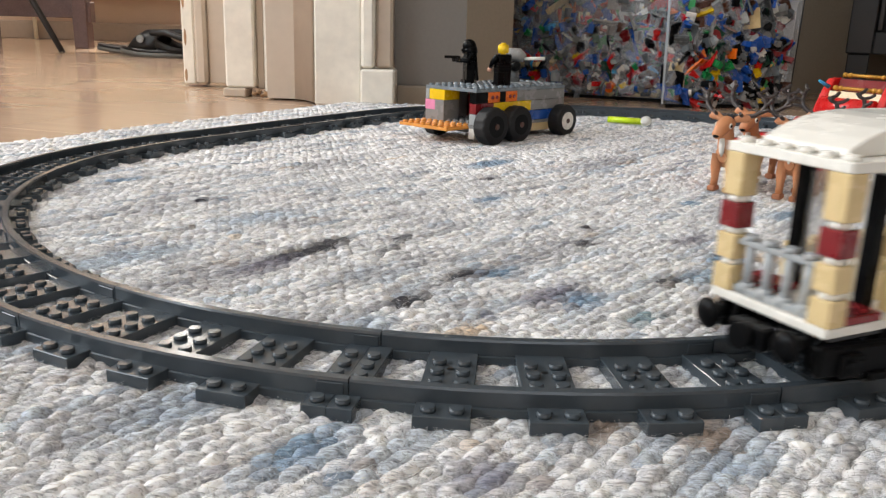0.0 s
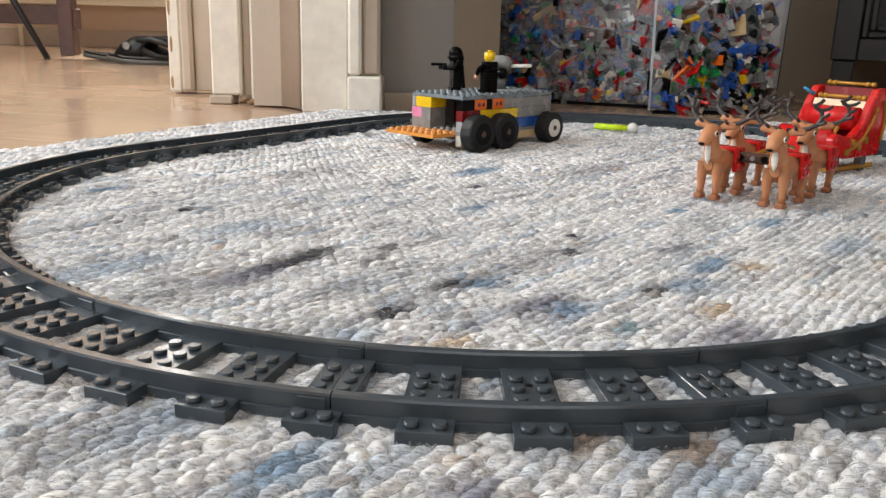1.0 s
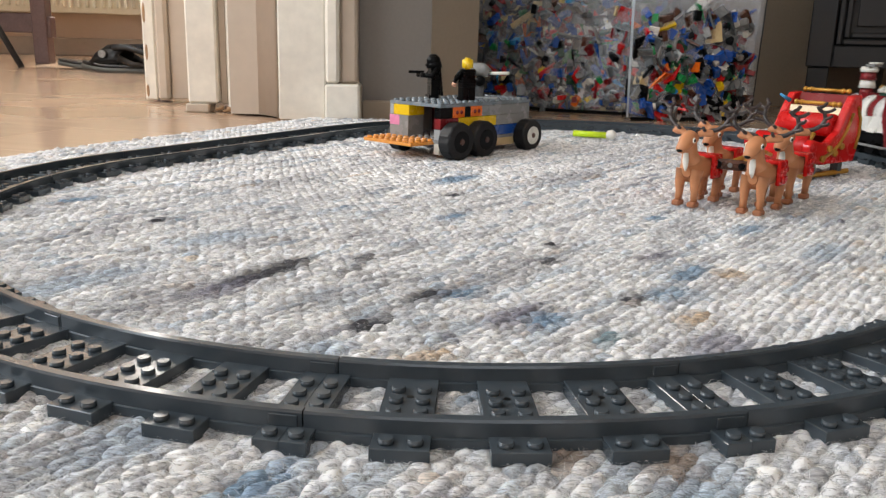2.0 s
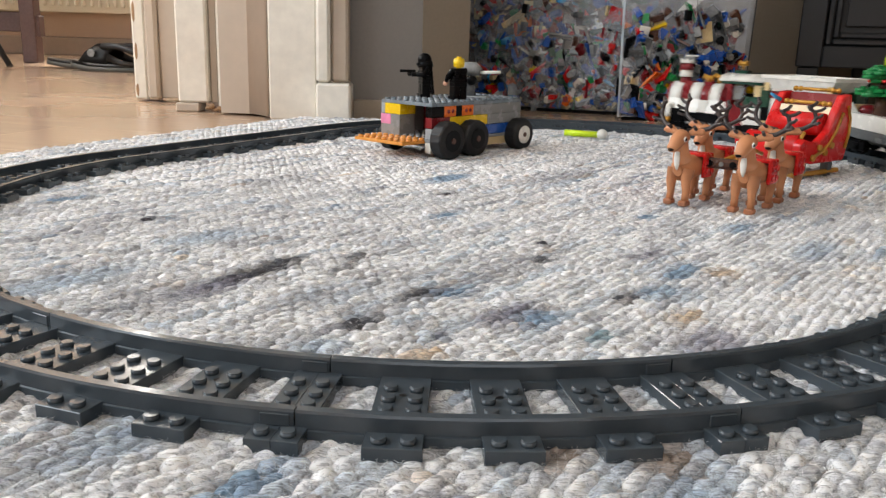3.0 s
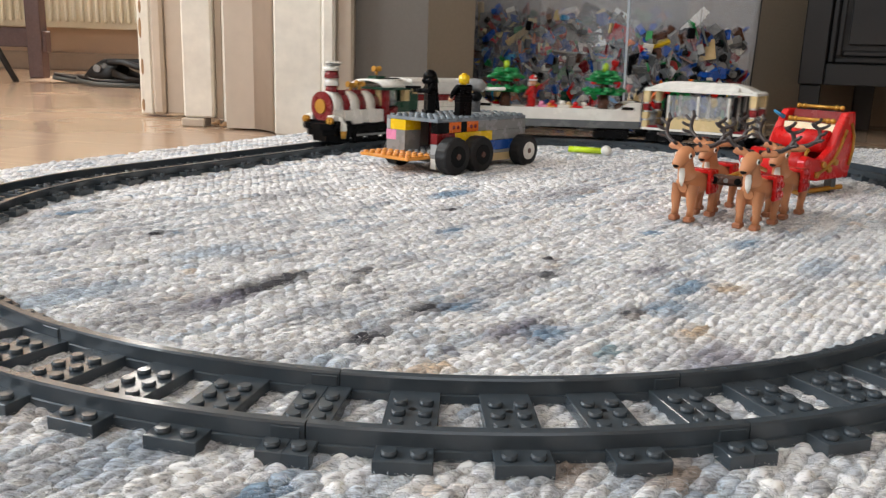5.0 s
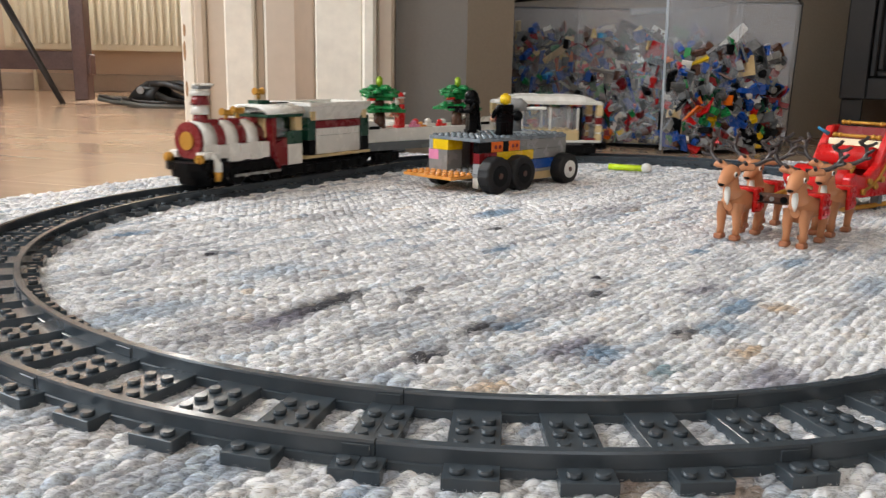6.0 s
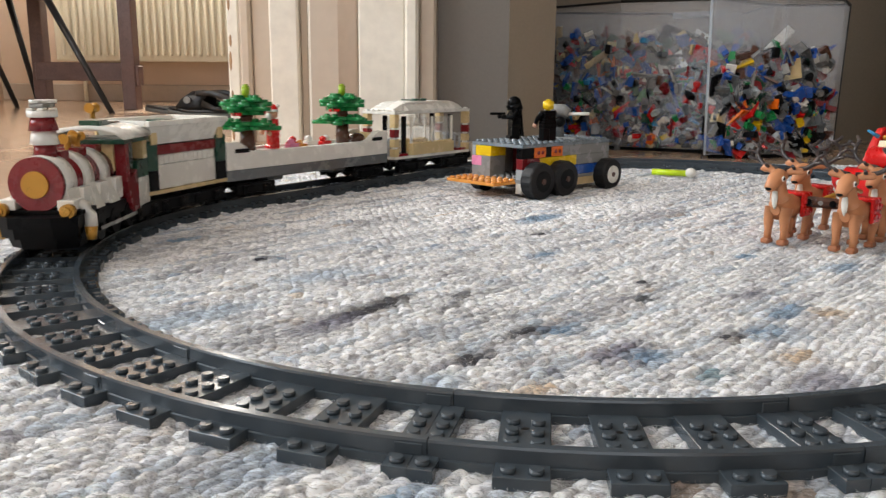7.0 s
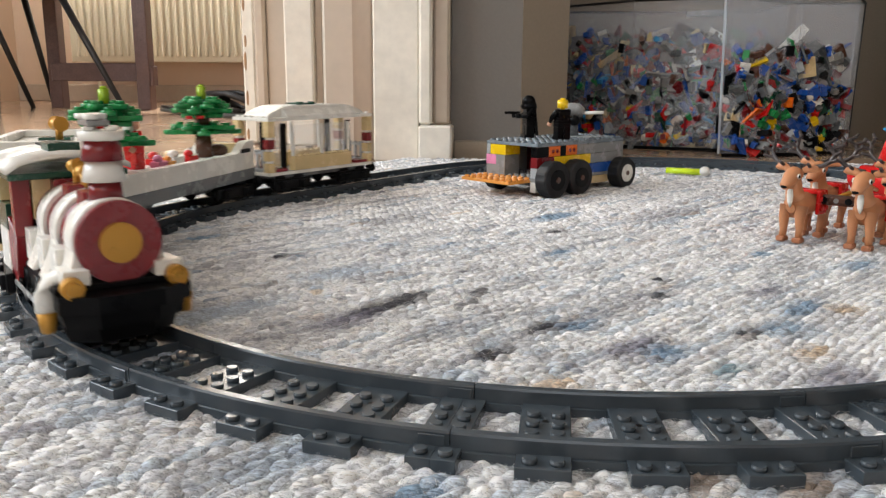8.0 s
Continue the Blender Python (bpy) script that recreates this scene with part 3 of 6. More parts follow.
def track_section(curved):
    """One moulded section: local x runs along the track, the middle of its start at the origin."""
    t = thing("track_section", pose(0, 0, 0), "dark grey plastic toy railway track section lying on the rug", "toy track", "railway loop")
    length = 0.143

    def place(u, off):
        if not curved:
            return Vector((u * length, off, 0)), 0.0
        a = u * radians(22.5)
        r = RAD - off
        return Vector((r * math.sin(a), RAD - r * math.cos(a), 0)), a

    outline = [(-0.0024, 0.0002), (0.0024, 0.0002), (0.0024, 0.0034), (0.0017, 0.0037), (0.0018, 0.0042), (0.0019, 0.0088), (0.0015, 0.0096), (-0.0015, 0.0096), (-0.0019, 0.0088), (-0.0018, 0.0042), (-0.0017, 0.0037), (-0.0024, 0.0034)]
    for side in (-0.02, 0.02):
        bm = bmesh.new()
        steps = 14 if curved else 2
        rings = []
        for i in range(steps + 1):
            u = 0.0018 + (1 - 0.0036) * i / steps
            rings.append([])
            for o, z in outline:
                p, a = place(u, side + o)
                rings[-1].append(bm.verts.new((p.x, p.y, z)))
        k = len(outline)
        for ra, rb in zip(rings[:-1], rings[1:]):
            for q in range(k):
                f = bm.faces.new((ra[q], ra[(q + 1) % k], rb[(q + 1) % k], rb[q]))
        bm.faces.new(rings[0])
        bm.faces.new(rings[-1])
        for u0, hh in ((0.955, 0.0082),):  # the joint's locking tab on the flank
            for sg in (-1, 1):
                p, a = place(u0, side + sg * 0.0019)
                m = Matrix.Translation((p.x, p.y, 0)) @ Matrix.Rotation(a, 4, "Z")
                block(bm, -0.0045, 0.0045, -0.0004, 0.0004, 0.0044, hh, 0.0002, turn=m)
        bmesh.ops.recalc_face_normals(bm, faces=bm.faces[:])
        part("rail", bm, TRACK_GREY, t)

    def sleeper(width, off, hole):
        bm = bmesh.new()
        w = width / 2
        block(bm, -w + 0.0001, w - 0.0001, -0.0311, 0.0311, -0.0002, 0.0044, 0.00025)
        for yy in (-0.0272, -0.008, 0.0, 0.008, 0.0272):
            for xx in ((-0.0042, 0.0042) if width > 0.01 else (0.0,)):
                stud(bm, xx, yy, 0.0044, 12)
        if hole:
            rod(bm, (0, 0.004, 0.0040), (0, 0.004, 0.00446), 0.0013, seg=8, slot=1)
        return part("sleeper", bm, [TRACK_GREY, BLACK], t)

    full = None
    for i, u in enumerate((0.25, 0.5, 0.75)):
        if full is None:
            full = sleeper(0.0174, 0, True)
            ob = full
        else:
            ob = full.copy()
            scene.collection.objects.link(ob)
        p, a = place(u - 0.031, 0)
        ob.matrix_basis = pose(p.x, p.y, 0, rz=math.degrees(a))
    ends = None
    for u, du in ((0, 0.004), (1, -0.004)):
        if ends is None:
            ends = sleeper(0.0084, 0, False)
            ob = ends
        else:
            ob = ends.copy()
            scene.collection.objects.link(ob)
        p, a = place(u - 0.031, 0)
        ob.matrix_basis = pose(p.x, p.y, 0, rz=math.degrees(a)) @ pose(du, 0, 0)
    return t


def lay_track():
    starts = [i * ARC / 8 for i in range(8)] + [ARC + STRAIGHT + i * ARC / 8 for i in range(8)]
    bend = track_section(True)
    flat = track_section(False)
    for i, s in enumerate(starts):
        p, h = on_track(s + 1e-6)
        m = pose(p.x, p.y, -0.0005, rz=math.degrees(h))
        if i == 0:
            bend.matrix_world = m
        else:
            copy_thing(bend, m)
    for i, s in enumerate((ARC, ARC + STRAIGHT / 2, 2 * ARC + STRAIGHT, 2 * ARC + 1.5 * STRAIGHT)):
        p, h = on_track(s + 1e-6)
        m = pose(p.x, p.y, -0.0005, rz=math.degrees(h))
        if i == 0:
            flat.matrix_world = m
        else:
            copy_thing(flat, m)


lay_track()

# ---- the train ----
# Local x is the way the car runs, y its left; z counts from the rug.
BASE = 0.0262  # underside of a car's floor plate


def truck_frame(parent, x, name="bogie"):
    """A bogie with side frames, axle boxes and four wheels, turning under its car."""
    b = new(name)
    b.parent = parent
    b.matrix_basis = pose(x, 0, 0)
    bm = bmesh.new()
    block(bm, -0.016, 0.016, -0.0155, 0.0155, 0.0205, 0.0258, 0.0005)
    for sy in (-1, 1):
        block(bm, -0.0235, 0.0235, sy * 0.0235 - 0.0022, sy * 0.0235 + 0.0022, 0.0125, 0.0225, 0.0008)
        for sx in (-0.012, 0.012):
            block(bm, sx - 0.004, sx + 0.004, sy * 0.0265 - 0.0014, sy * 0.0265 + 0.0014, 0.0125, 0.0205, 0.0006)
            rod(bm, (sx, sy * 0.027, 0.0165), (sx, sy * 0.0292, 0.0165), 0.0024, seg=10)
        block(bm, -0.004, 0.004, sy * 0.026 - 0.001, sy * 0.026 + 0.001, 0.0105, 0.0135, 0.0004)
    part("side_frame", bm, BLACK, b)
    for sx in (-0.012, 0.012):
        bm = bmesh.new()
        for sy in (-1, 1):
            rod(bm, (sx, sy * 0.0205, 0.0183), (sx, sy * 0.0175, 0.0183), 0.0085, seg=20)
            rod(bm, (sx, sy * 0.0175, 0.0183), (sx, sy * 0.0165, 0.0183), 0.0095, seg=20)
        rod(bm, (sx, -0.0215, 0.0183), (sx, 0.0215, 0.0183), 0.0016, seg=8)
        part("wheelset", bm, BLACK, b)
    return b


def buffers(parent, x, sign):
    """The magnet coupling and two round buffers at a car's end."""
    bm = bmesh.new()
    block(bm, min(x, x + sign * 0.007), max(x, x + sign * 0.007), -0.0075, 0.0075, 0.0165, 0.0245, 0.0008)
    rod(bm, (x + sign * 0.006, 0, 0.0205), (x + sign * 0.0105, 0, 0.0205), 0.0042, seg=14)
    part("coupling", bm, BLACK, parent)
    for sy in (-0.0165, 0.0165):
        bm = bmesh.new()
        rod(bm, (x, sy, 0.0225), (x + sign * 0.006, sy, 0.0225), 0.0026, seg=10)
        ball(bm, (x + sign * 0.0072, sy, 0.0225), 0.0052, (0.55, 1, 1), 14)
        part("buffer", bm, BLACK, parent)


def arch_slab(bm, x0, x1, half, z0, rise, thick, steps=9, slot=0, drop=0.0):
    """A shallow barrel roof from x0 to x1."""
    up, low = [], []
    for i in range(steps + 1):
        t = i / steps * 2 - 1
        z = z0 + rise * (1 - t * t) ** 0.6
        up.append((t * half, z + thick))
        low.append((t * half, z - drop))
    outline = up + low[::-1]
    a = [bm.verts.new((x0, yy, zz)) for yy, zz in outline]
    b = [bm.verts.new((x1, yy, zz)) for yy, zz in outline]
    k = len(outline)
    fs = []
    for q in range(k):
        fs.append(bm.faces.new((a[q], a[(q + 1) % k], b[(q + 1) % k], b[q])))
    for q in range(steps):
        for ring in (a, b):
            fs.append(bm.faces.new((ring[q], ring[q + 1], ring[k - 2 - q], ring[k - 1 - q])))
    for f in fs:
        f.material_index = slot
    bmesh.ops.recalc_face_normals(bm, faces=fs)


def cross(bm, outline, x0, x1):
    """An outline in y and z, drawn out along x."""
    a, b = [bm.verts.new((x0, y, z)) for y, z in outline], [bm.verts.new((x1, y, z)) for y, z in outline]
    k = len(outline)
    fs = [bm.faces.new(a), bm.faces.new(b)] + [bm.faces.new((a[q], a[(q + 1) % k], b[(q + 1) % k], b[q])) for q in range(k)]
    bmesh.ops.recalc_face_normals(bm, faces=fs)


def passenger_car():
    c = thing("passenger_car", pose(0, 0, 0), "white and tan toy coach with dark red corner blocks", "toy train car", "toy train")
    z = BASE
    brick("floor_plate", c, WHITE, -9, 9, -3, 3, z, z + P)
    brick("chassis", c, DARK_GREY, -8, 8, -2.5, 2.5, z - 0.0036, z - 0.0001)
    f = z + P
    for sx in (-1, 1):
        for sy in (-1, 1):
            x0, x1 = (8, 9) if sx > 0 else (-9, -8)
            y0, y1 = (2, 3) if sy > 0 else (-3, -2)
            h = f
            for mat, hh in ((TAN, B - 0.001), (WHITE, 0.0022), (TAN, B - 0.001), (WHITE, 0.0022), (DARK_RED, B - 0.001), (WHITE, 0.0022), (TAN, B * 1.5)):
                bm = bmesh.new()
                if mat == WHITE:
                    px, py = (x0 + x1) * S / 2, (y0 + y1) * S / 2
                    rod(bm, (px, py, h), (px, py, h + hh - 0.0001), 0.0033, seg=14)
                    part("round_spacer", bm, mat, c)
                else:
                    block(bm, x0 * S + 0.0001, x1 * S - 0.0001, y0 * S + 0.0001, y1 * S - 0.0001, h, h + hh - 0.0001, 0.0003)
                    part("post_block", bm, mat, c)
                h += hh
        # the platform's railing
        bm = bmesh.new()
        xx = sx * 0.068
        block(bm, xx - 0.002, xx + 0.002, -0.0158, 0.0158, f + 0.0002, f + 0.0026, 0.0003)
        block(bm, xx - 0.002, xx + 0.002, -0.0158, 0.0158, f + 0.0165, f + 0.0185, 0.0003)
        for i in range(4):
            yy = -0.012 + 0.008 * i
            rod(bm, (xx, yy, f), (xx, yy, f + 0.018), 0.0016, seg=10)
            rod(bm, (xx, yy, f + 0.0183), (xx, yy, f + 0.0202), 0.0024, seg=10)
            rod(bm, (xx, yy, f + 0.001), (xx, yy, f + 0.004), 0.0026, seg=10)
        part("railing", bm, LIGHT_GREY, c, "light grey plastic platform railing")
        brick("step_tile", c, DARK_RED, min(sx * 6, sx * 8), max(sx * 6, sx * 8), 1, 3, f, f + P * 0.9)
        brick("step_tile", c, DARK_RED, min(sx * 6, sx * 8), max(sx * 6, sx * 8), -3, -1, f, f + P * 0.9)
    top = f + 4.5 * B + 0.0036
    for sy in (-1, 1):
        y0, y1 = (2, 3) if sy > 0 else (-3, -2)
        brick("side_wall", c, TAN, -5, 5, y0, y1, f, f + 1.35 * B, True)
        bm = bmesh.new()
        yy = sy * 0.0205
        for k in range(2):
            block(bm, -0.037 + 0.038 * k, -0.001 + 0.038 * k, yy - 0.0006, yy + 0.0006, f + 1.4 * B, top - 0.0045)
        part("window_pane", bm, CLEAR, c, "clear plastic window pane")
        for xx in (-0.0385, 0.0, 0.0385):
            bm = bmesh.new()
            block(bm, xx - 0.0011, xx + 0.0011, yy - 0.0015, yy + 0.0015, f + 1.4 * B, top - 0.004, 0.0003)
            part("window_frame", bm, WHITE, c)
        brick("seat", c, TAN, -4, -1, sy - 1, sy + 1, f, f + B * 0.9)
    for sx in (-1, 1):
        x = sx * 0.0445
        for sy in (-1, 1):
            bm = bmesh.new()
            block(bm, x - 0.0025, x + 0.0025, sy * 0.014 - 0.002, sy * 0.014 + 0.002, f, top - 0.003, 0.0003)
            part("door_post", bm, BLACK, c, "black plastic door post")
        bm = bmesh.new()
        block(bm, x - 0.0008, x + 0.0008, -0.0115, 0.0115, f + 0.004, top - 0.006)
        part("door_pane", bm, CLEAR, c)
    # roof: flat eaves, a raised barrel and the end studs
    bm = bmesh.new()
    for a, b in ((-9, -6), (-6, 6), (6, 9)):
        block(bm, a * S + 0.0001, b * S - 0.0001, -3 * S, 3 * S, top, top + P, 0.0003)
    for xx in (-8.5, 8.5):
        studs(bm, xx * S - S / 2, xx * S + S / 2, -3 * S, 3 * S, top + P)
    part("roof_plate", bm, WHITE, c)
    bm = bmesh.new()
    rise = ((0.0655, 0.0), (0.0645, 0.0022), (0.058, 0.0052), (0.050, 0.0078), (0.041, 0.0096), (0.032, 0.0102))
    line = [(-x, top + P + 0.0001 + h) for x, h in rise] + [(x, top + P + 0.0001 + h) for x, h in rise[::-1]]
    profile(bm, line, -0.0165, 0.0165, 0.0004)
    part("roof", bm, WHITE, c, "white roof curving down at both ends")
    for sy in (-1, 1):
        bm = bmesh.new()
        cross(bm, [(sy * 0.0166, top + P + 0.0001), (sy * 0.0236, top + P + 0.0001), (sy * 0.0236, top + P + 0.0012), (sy * 0.0166, top + P + 0.0072)], -0.048, 0.048)
        part("roof_slope", bm, WHITE, c, "sloping white roof edge")
    for xx in (-0.004, 0.012):
        bm = bmesh.new()
        rod(bm, (xx, 0.004, top + P + 0.0100), (xx, 0.004, top + P + 0.0130), 0.004, seg=12)
        part("roof_vent", bm, DARK_GREEN, c)
    bm = bmesh.new()
    block(bm, -0.006, 0.010, -0.0182, 0.004, top + P + 0.0104, top + P + 0.0117, 0.0003)
    part("roof_tile", bm, DARK_GREEN, c, "dark green roof tile")
    buffers(c, -0.072, -1)
    buffers(c, 0.072, 1)
    return c, [truck_frame(c, -0.044), truck_frame(c, 0.044)], 0.044


def fir_tree(parent, x, y, z):
    t = new("fir_tree")
    t.parent = parent
    t.matrix_basis = pose(x, y, z) @ Matrix.Diagonal((1.25, 1.25, 1.25, 1))
    t["label"] = "brick-built green fir tree with a lime tip"
    bm = bmesh.new()
    rod(bm, (0, 0, 0), (0, 0, 0.016), 0.0062, 0.0052, seg=10)
    part("trunk", bm, BROWN, t)
    levels = ((0.016, 0.0215, 0.55), (0.0192, 0.0195, 0.0), (0.027, 0.010, 0.3), (0.0302, 0.0165, 0.2), (0.0334, 0.0145, 0.75), (0.0366, 0.0095, 0.1))
    for zz, r, ph in levels:
        bm = bmesh.new()
        for k in range(4):
            m = Matrix.Rotation(ph + k * math.pi / 2, 4, "Z")
            block(bm, 0, r, -0.0045, 0.0045, zz, zz + P * 0.95, 0.0004, turn=m)
            tip = m @ Vector((r, 0, zz + P * 0.5))
            rod(bm, (tip.x, tip.y, zz), (tip.x, tip.y, zz + P * 0.95), 0.0045, seg=8)
            for q in (0.35, 0.8):
                s = m @ Vector((r * q + 0.002, 0, 0))
                stud(bm, s.x, s.y, zz + P * 0.95, 8)
            m2 = Matrix.Rotation(ph + (k + 0.5) * math.pi / 2, 4, "Z")
            block(bm, 0, r * 0.62, -0.003, 0.003, zz + 0.0002, zz + P * 0.9, 0.0004, turn=m2)
        part("branch_plate", bm, GREEN, t)
    bm = bmesh.new()
    rod(bm, (0, 0, 0.0226), (0, 0, 0.0272), 0.0048, seg=10)
    part("core", bm, BROWN, t)
    bm = bmesh.new()
    rod(bm, (0, 0, 0.0396), (0, 0, 0.0476), 0.0030, seg=10)
    rod(bm, (0, 0, 0.0475), (0, 0, 0.0492), 0.0022, 0.0018, seg=10)
    part("tip", bm, LIME, t, "lime green tree tip")
    for a, r, zz in ((0.4, 0.014, 0.0268), (2.7, 0.012, 0.0275), (4.4, 0.018, 0.0292), (5.6, 0.0085, 0.0262)):
        bm = bmesh.new()
        rod(bm, (r * math.cos(a), r * math.sin(a), zz), (r * math.cos(a), r * math.sin(a), zz + 0.0022), 0.0028, seg=10)
        part("bauble", bm, RED, t, "round red bauble")


def figure(name, m, legs, torso, head, label, hat=None, beard=None, skin=None, helmet=None, cape=None, gun=None, arms_up=False, k=1.0, parent=None):
    """A small jointed toy figure, one mesh; local x is the way it faces."""
    mats = [legs, torso, head, skin or head, hat or BLACK, beard or WHITE, cape or BLACK]
    bm = bmesh.new()
    for sy in (-1, 1):
        block(bm, -0.0038, 0.0038, sy * 0.0039 - 0.0037, sy * 0.0039 + 0.0037, 0.002, 0.0125, 0.0006, 0)
        block(bm, -0.0038, 0.0058, sy * 0.0039 - 0.0037, sy * 0.0039 + 0.0037, 0.0, 0.0035, 0.0005, 0)
    block(bm, -0.004, 0.004, -0.0077, 0.0077, 0.0122, 0.0155, 0.0005, 0)
    for i in range(5):  # the torso narrows upwards
        z0 = 0.0155 + 0.0026 * i
        w = 0.0078 - 0.0005 * i
        block(bm, -0.0039, 0.0039, -w, w, z0, z0 + 0.00265, 0.0004, 1)
    for sy in (-1, 1):
        sh = Vector((0, sy * 0.0076, 0.0265))
        el = Vector((0.0035, sy * 0.0095, 0.021))
        ha = Vector((0.0105, sy * 0.0075, 0.0215)) if arms_up else Vector((0.0065, sy * 0.0092, 0.0165))
        tube(bm, [sh + Vector((-0.001, -sy * 0.0006, 0.001)), sh, el, ha], [0.0018, 0.0024, 0.0023, 0.0019], 8, 1)
        rod(bm, ha, ha + (ha - el).normalized() * 0.0035, 0.0021, 0.0023, 8, 3)
    rod(bm, (0, 0, 0.0283), (0, 0, 0.0298), 0.0026, seg=10, slot=2)
    rod(bm, (0, 0, 0.0296), (0, 0, 0.0305), 0.0044, 0.0052, 14, 2)
    rod(bm, (0, 0, 0.0304), (0, 0, 0.0364), 0.0052, seg=14, slot=2)
    rod(bm, (0, 0, 0.0363), (0, 0, 0.0374), 0.0052, 0.0043, 14, 2)
    rod(bm, (0, 0, 0.0373), (0, 0, 0.0390), 0.0024, seg=10, slot=2)
    if hat:
        rod(bm, (0, 0, 0.0352), (0, 0, 0.0376), 0.0062, 0.0060, 14, 5)
        ball(bm, (0, 0, 0.0376), 0.0056, (1, 1, 0.95), 12, 4)
        ball(bm, (-0.004, 0.004, 0.041), 0.0017, (1, 1, 1), 8, 5)
    if beard:
        ball(bm, (0.0035, 0, 0.029), 0.0055, (0.55, 1, 1.2), 12, 5)
    if helmet:
        ball(bm, (0.0002, 0, 0.0345), 0.0068, (1.0, 0.95, 0.98), 16, 4)
        rod(bm, (-0.0008, 0, 0.0283), (-0.0004, 0, 0.034), 0.0078, 0.0064, 16, 4)
        block(bm, 0.004, 0.0078, -0.003, 0.003, 0.029, 0.0325, 0.001, 4)
    if cape:
        for i in range(6):
            z0 = 0.003 + 0.0043 * i
            block(bm, -0.0075 + 0.0004 * i, -0.0055 + 0.0004 * i, -0.0095 + 0.0004 * i, 0.0095 - 0.0004 * i, z0, z0 + 0.0044, 0.0004, 6)
    if gun:
        block(bm, 0.009, 0.024, -0.0012, 0.0012, 0.0232, 0.0256, 0.0004, 4)
        block(bm, 0.010, 0.013, -0.0011, 0.0011, 0.0205, 0.0238, 0.0003, 4)
    bmesh.ops.scale(bm, vec=(k, k, k), verts=bm.verts[:])
    ob = part(name, bm, mats, parent)
    ob.matrix_basis = m
    return tagged(ob, label, "" if parent else "toy figure")


def flat_car():
    c = thing("flat_car", pose(0, 0, 0), "white toy flat car carrying two brick fir trees and toys", "toy train car", "toy train")
    z = BASE
    brick("chassis", c, DARK_GREY, -14, 14, -3, 3, z - 0.001, z + 0.0088, False, "dark grey long chassis plate")
    f = z + 0.0088
    for sy in (-1, 1):
        y0, y1 = (0.0155, 0.024) if sy > 0 else (-0.024, -0.0155)
        bm = bmesh.new()
        n = 6
        ends = [(-0.112, 0), (0.112, 0), (0.112, 0.0165), (0.100, 0.0165)]
        ends += [(0.100 - 0.022 * i / n, 0.0165 - 0.0065 * (0.5 - 0.5 * math.cos(math.pi * i / n))) for i in range(1, n + 1)]
        ends += [(-0.078 - 0.022 * i / n, 0.010 + 0.0065 * (0.5 - 0.5 * math.cos(math.pi * i / n))) for i in range(0, n + 1)]
        ends += [(-0.112, 0.0165)]
        profile(bm, [(x, f + q * 1.5) for x, q in ends], y0, y1, 0.0003)
        part("side_wall", bm, WHITE, c, "white side wall sweeping up at both ends")
        for xx in (-0.094, 0.094):
            bm = bmesh.new()
            block(bm, xx - 0.008, xx + 0.008, sy * 0.0245 - 0.0009, sy * 0.0245 + 0.0009, f + 0.0150, f + 0.0185, 0.0003)
            part("stripe_tile", bm, BLACK, c, "dark green stripe")
    for sx in (-1, 1):
        x0, x1 = (13, 14) if sx > 0 else (-14, -13)
        brick("end_wall", c, TAN, x0, x1, -1.9, 1.9, f, f + 0.0220)
    bm = bmesh.new()
    block(bm, -0.102, 0.102, -0.0152, 0.0152, f, f + 0.0130, 0.0003)
    part("load_floor", bm, WHITE, c)
    d = f + 0.0130
    fir_tree(c, 0.066, 0.0, d)
    fir_tree(c, -0.066, 0.0, d)
    for xx in (0.093, -0.088):
        bm = bmesh.new()
        ball(bm, (xx, 0.0, d + 0.004), 0.008, (1.0, 1.3, 0.75), 12)
        part("parcel_sack", bm, DARK_RED if xx > 0 else BROWN, c, "rounded dark red bundle")
    figure("santa_figure", pose(0.030, -0.004, d, rz=-20) @ pose(0, 0, 0), RED, RED, SKIN, "red and white bearded toy figure in a cap", RED, WHITE, SKIN, parent=c)
    for i, (xx, yy, mat, sz) in enumerate(((0.016, 0.008, PINK, 0.0042), (0.0, -0.006, RED, 0.0045), (-0.012, 0.004, WHITE, 0.0048), (-0.03, 0.007, RED, 0.0042), (-0.022, -0.006, TAN, 0.004), (-0.042, 0.0, WHITE, 0.0042), (0.006, 0.01, AMBER, 0.0034))):
        bm = bmesh.new()
        block(bm, xx - sz * 1.6, xx + sz * 1.6, yy - sz, yy + sz, d, d + sz * 1.1, 0.0006)
        ball(bm, (xx + 0.002, yy, d + sz * 1.6), sz * 0.9, (1, 1, 0.8), 10)
        part("toy_parcel", bm, mat, c)
    buffers(c, -0.112, -1)
    buffers(c, 0.112, 1)
    for sx in (-1, 1):
        bm = bmesh.new()
        block(bm, sx * 0.045 - 0.012, sx * 0.045 + 0.012, -0.013, 0.013, z - 0.0065, z - 0.0011, 0.002)
        part("underframe_tank", bm, DARK_GREY, c)
    return c, [truck_frame(c, -0.080), truck_frame(c, 0.080)], 0.080


